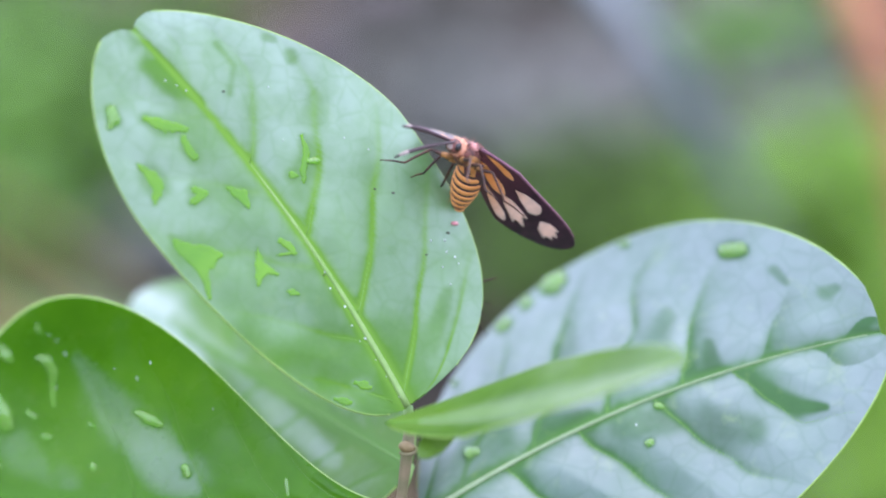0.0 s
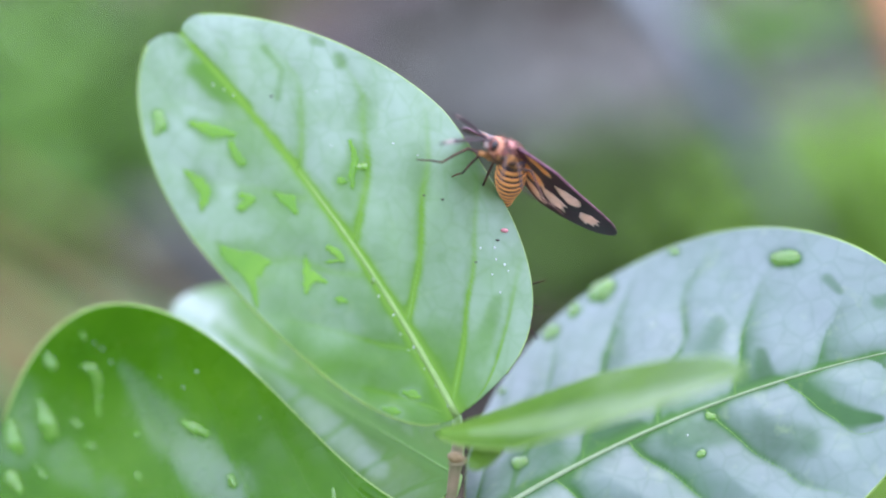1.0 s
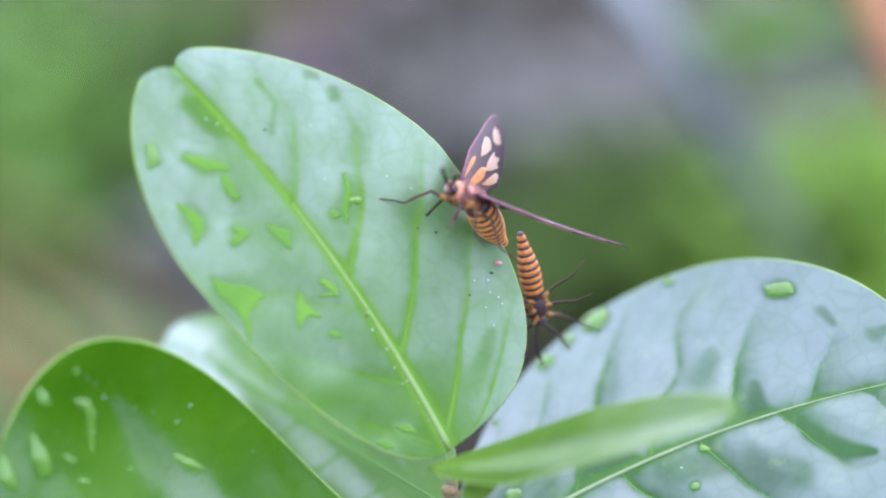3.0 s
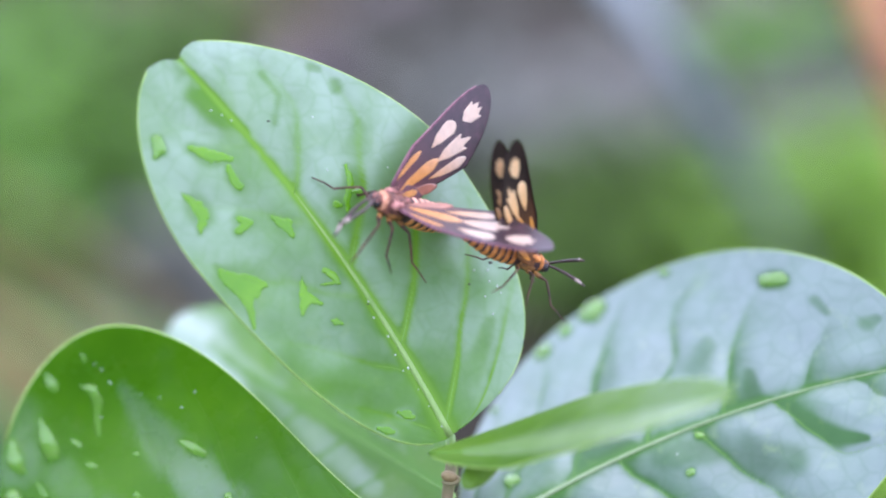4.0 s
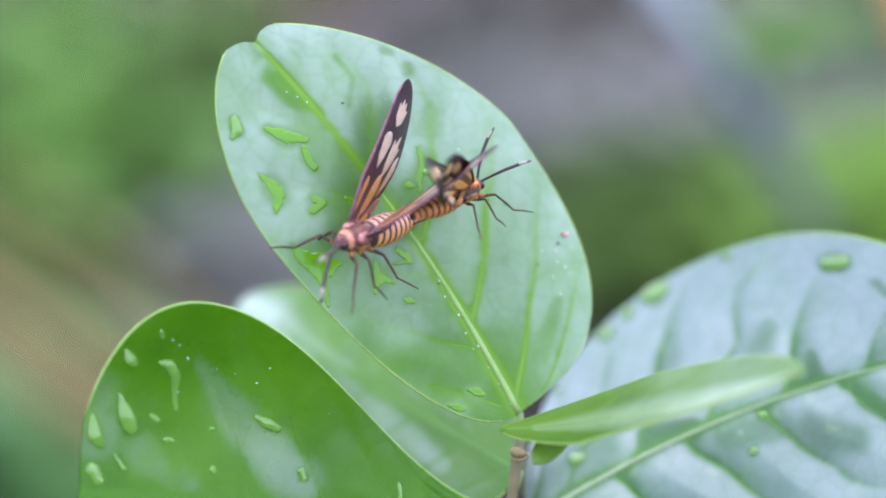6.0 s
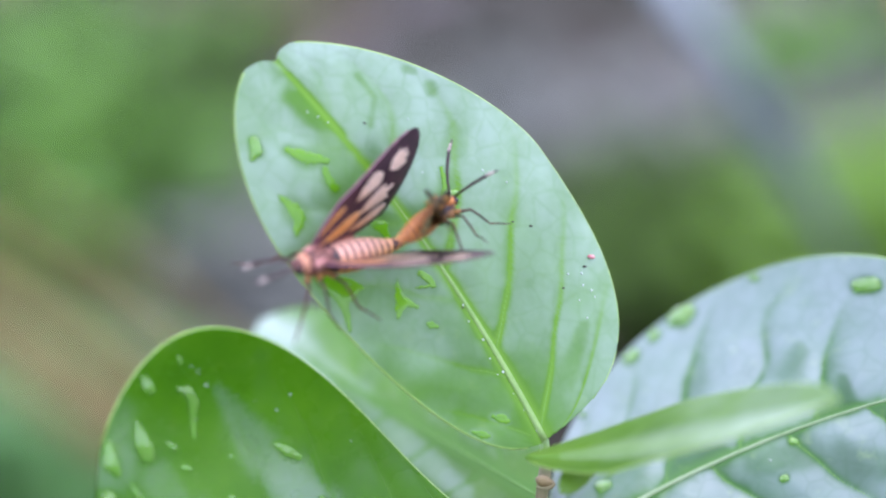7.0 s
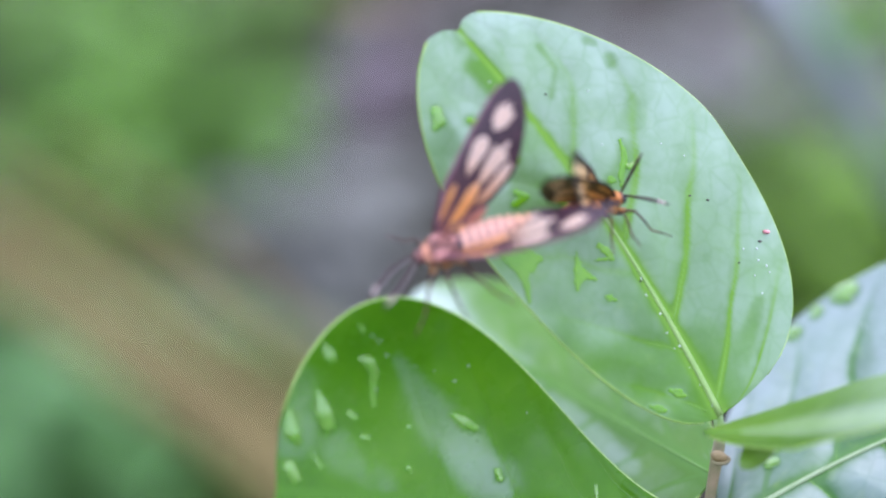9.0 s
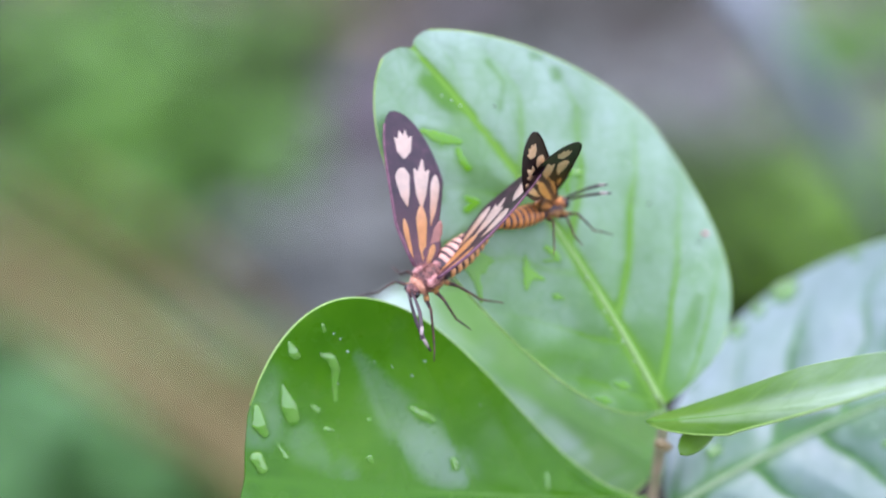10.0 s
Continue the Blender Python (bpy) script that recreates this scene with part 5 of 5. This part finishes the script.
PAIR_A_FEEL_LEFT = [
    (0.0, 3.4, 0.3, 0.4, -0.62, 34.38, -26.81),
    (0.5, 3.4, 0.3, 0.4, -0.6, 18.13, -1.18),
    (1.0, 3.4, 0.3, 0.4, -0.62, 22.44, -3.54),
    (1.5, 3.4, 0.3, 0.4, -0.62, 23.86, -7.32),
    (2.0, 3.4, 0.3, 0.4, -0.54, 1.24, 20.47),
    (2.5, 3.4, 0.3, 0.4, -0.36, -16.81, 53.22),
    (4.0, 3.4, 0.3, 0.4, -0.48, 10.37, 34.65),
    (4.5, 3.4, 0.3, 0.4, -0.18, -4.89, 71.95),
    (5.0, 3.4, 0.3, 0.4, -0.39, 45.87, 61.8),
    (5.5, 3.4, 0.3, 0.4, -0.53, 2.91, 21.64),
    (7.0, 3.4, 0.3, 0.4, -0.56, -11.55, 17.77),
    (7.5, 3.4, 0.3, 0.4, -0.19, -11.77, 70.59),
    (8.0, 3.4, 0.3, 0.4, -0.45, -7.52, 38.29),
    (8.5, 3.4, 0.3, 0.4, -0.38, -39.96, 59.61),
    (9.0, 3.4, 0.3, 0.4, -0.38, -16.75, 51.23),
    (9.5, 3.4, 0.3, 0.4, -0.49, -20.22, 36.78),
    (10.0, 3.4, 0.3, 0.4, -0.34, -10.15, 54.06),
]
PAIR_B_FEEL_RIGHT = [
    (0.0, 2.856, -0.252, 0.336, -0.54, -5.91, -21.25),
    (2.5, 2.856, -0.252, 0.336, -0.54, -5.91, -21.25),
    (4.0, 2.856, -0.252, 0.336, -0.2, -8.66, -69.58),
    (4.5, 2.856, -0.252, 0.336, -0.13, -3.06, -76.44),
    (5.0, 2.856, -0.252, 0.336, -0.27, -18.7, -63.2),
    (5.5, 2.856, -0.252, 0.336, -0.32, -16.73, -57.69),
    (7.0, 2.856, -0.252, 0.336, -0.16, -29.87, -76.08),
    (7.5, 2.856, -0.252, 0.336, 0.03, -22.11, -92.43),
    (8.0, 2.856, -0.252, 0.336, -0.34, -6.89, -53.73),
    (8.5, 2.856, -0.252, 0.336, -0.18, -17.61, -72.63),
    (9.0, 2.856, -0.252, 0.336, -0.05, -5.28, -85.28),
    (9.5, 2.856, -0.252, 0.336, -0.1, -19.79, -80.43),
    (10.0, 2.856, -0.252, 0.336, -0.17, -14.54, -72.93),
]
PAIR_B_FEEL_LEFT = [
    (0.0, 2.856, 0.252, 0.336, -0.54, -5.91, 21.25),
    (2.5, 2.856, 0.252, 0.336, -0.54, -5.91, 21.25),
    (4.0, 2.856, 0.252, 0.336, -0.16, -31.79, -76.12),
    (4.5, 2.856, 0.252, 0.336, -0.23, -32.8, -70.53),
    (5.0, 2.856, 0.252, 0.336, -0.68, -44.93, -31.9),
    (5.5, 2.856, 0.252, 0.336, -0.93, -55.47, -21.98),
    (7.0, 2.856, 0.252, 0.336, -1.46, -67.01, 5.29),
    (7.5, 2.856, 0.252, 0.336, -1.3, -64.17, 8.91),
    (8.0, 2.856, 0.252, 0.336, -0.8, -52.92, -32.04),
    (8.5, 2.856, 0.252, 0.336, -1.11, -58.9, -2.88),
    (9.0, 2.856, 0.252, 0.336, 0.07, -61.48, -93.23),
    (9.5, 2.856, 0.252, 0.336, -0.2, -33.29, -73.1),
    (10.0, 2.856, 0.252, 0.336, -0.22, -22.14, -69.04),
]
PAIR_B_BODY = [
    (0.0, 0.971, 274.918, -2.664, 18.11, 47.28, 99.03),
    (2.5, 1.532, 275.022, -1.866, 5.41, 50.46, 88.81),
    (3.1, 6.0, 272.0, -1.0, -60.0, 62.0, 60.0),
    (3.5, 7.0, 264.0, 1.5, -10.0, 38.0, 45.0),
    (4.0, 3.675, 259.766, 2.18, 23.51, 19.97, 24.98),
    (4.5, 0.972, 259.249, 1.79, 22.59, 17.43, 36.2),
    (5.0, -3.07, 258.067, 2.55, 21.11, 8.86, 39.01),
    (5.5, -6.798, 257.016, 5.497, 12.02, -11.23, 40.61),
    (7.0, -14.997, 255.651, 7.264, 5.25, -24.63, 56.24),
    (7.5, -16.371, 254.887, 5.497, 14.58, -20.79, 46.66),
    (8.0, -16.736, 254.735, 4.363, 10.99, -15.41, 49.11),
    (8.5, -16.937, 255.168, 4.774, 19.3, -14.53, 37.5),
    (9.0, -16.706, 255.937, 5.183, 13.81, -12.81, 42.89),
    (9.5, -16.665, 256.978, 4.64, 9.58, -13.26, 41.94),
    (10.0, -16.974, 257.087, 5.159, 10.61, -14.12, 39.39),
]
PAIR_B_RIGHT = [
    (0.0, 0.756, -0.84, 0.63, 93.03, -16.08, 30.56),
    (2.5, 0.756, -0.84, 0.63, 110.1, -17.43, 30.14),
    (4.0, 0.756, -0.84, 0.63, 111.77, -50.03, -167.94),
    (4.5, 0.756, -0.84, 0.63, 97.37, -40.43, -171.67),
    (5.0, 0.756, -0.84, 0.63, 85.26, -46.55, -167.58),
    (5.5, 0.756, -0.84, 0.63, 63.32, -39.34, -151.15),
    (7.0, 0.756, -0.84, 0.63, 51.23, -19.67, -152.67),
    (7.5, 0.756, -0.84, 0.63, 42.18, -24.41, -156.31),
    (8.0, 0.756, -0.84, 0.63, 35.53, -22.69, -162.63),
    (8.5, 0.756, -0.84, 0.63, 55.01, -22.87, -158.85),
    (9.0, 0.756, -0.84, 0.63, 33.8, -22.13, -165.39),
    (9.5, 0.756, -0.84, 0.63, 68.69, -44.78, -150.09),
    (10.0, 0.756, -0.84, 0.63, 61.05, -45.94, -143.96),
]
PAIR_B_LEFT = [
    (0.0, 0.756, 0.84, 0.63, 112.15, -44.64, 49.93),
    (2.5, 0.756, 0.84, 0.63, 118.2, -49.46, 49.91),
    (4.0, 0.756, 0.84, 0.63, 119.0, -43.5, -167.0),
    (4.5, 0.756, 0.84, 0.63, 120.01, -35.44, -173.11),
    (5.0, 0.756, 0.84, 0.63, 116.18, -39.65, -173.33),
    (5.5, 0.756, 0.84, 0.63, 107.03, -33.47, -161.57),
    (7.0, 0.756, 0.84, 0.63, 108.51, -21.13, -143.35),
    (7.5, 0.756, 0.84, 0.63, 78.32, -27.36, -142.52),
    (8.0, 0.756, 0.84, 0.63, 90.22, -26.42, -149.07),
    (8.5, 0.756, 0.84, 0.63, 125.68, -28.18, -144.65),
    (9.0, 0.756, 0.84, 0.63, 94.76, -31.3, -151.32),
    (9.5, 0.756, 0.84, 0.63, 13.32, -39.32, -119.1),
    (10.0, 0.756, 0.84, 0.63, 4.27, -38.99, -112.95),
]


def motions():
    for ob, wings, body, right, left, belly, feel_right, feel_left in (
            (MOTH_A, WINGS_A, PAIR_A_BODY, PAIR_A_RIGHT, PAIR_A_LEFT, PAIR_A_BELLY, PAIR_A_FEEL_RIGHT, PAIR_A_FEEL_LEFT),
            (MOTH_B, WINGS_B, PAIR_B_BODY, PAIR_B_RIGHT, PAIR_B_LEFT, PAIR_B_BELLY, PAIR_B_FEEL_RIGHT, PAIR_B_FEEL_LEFT)):
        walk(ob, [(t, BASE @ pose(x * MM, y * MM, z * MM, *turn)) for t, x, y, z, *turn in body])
        for moved, rows in ((wings[0], belly), (wings[-2], feel_right), (wings[2], feel_left)):
            walk(moved, [(t, pose(x * MM, y * MM, z * MM, *turn)) for t, x, y, z, *turn in rows])
        for side, rows in ((-1, right), (1, left)):
            fore, hind = wings[side]
            walk(fore, [(t, pose(x * MM, y * MM, z * MM, *turn)) for t, x, y, z, *turn in rows])
            walk(hind, [(t, pose(x * MM, y * MM, z * MM, *turn) @ pose(-0.0004, -0.0004, 0.0003 * side, 0, 0, -24)) for t, x, y, z, *turn in rows])


motions()
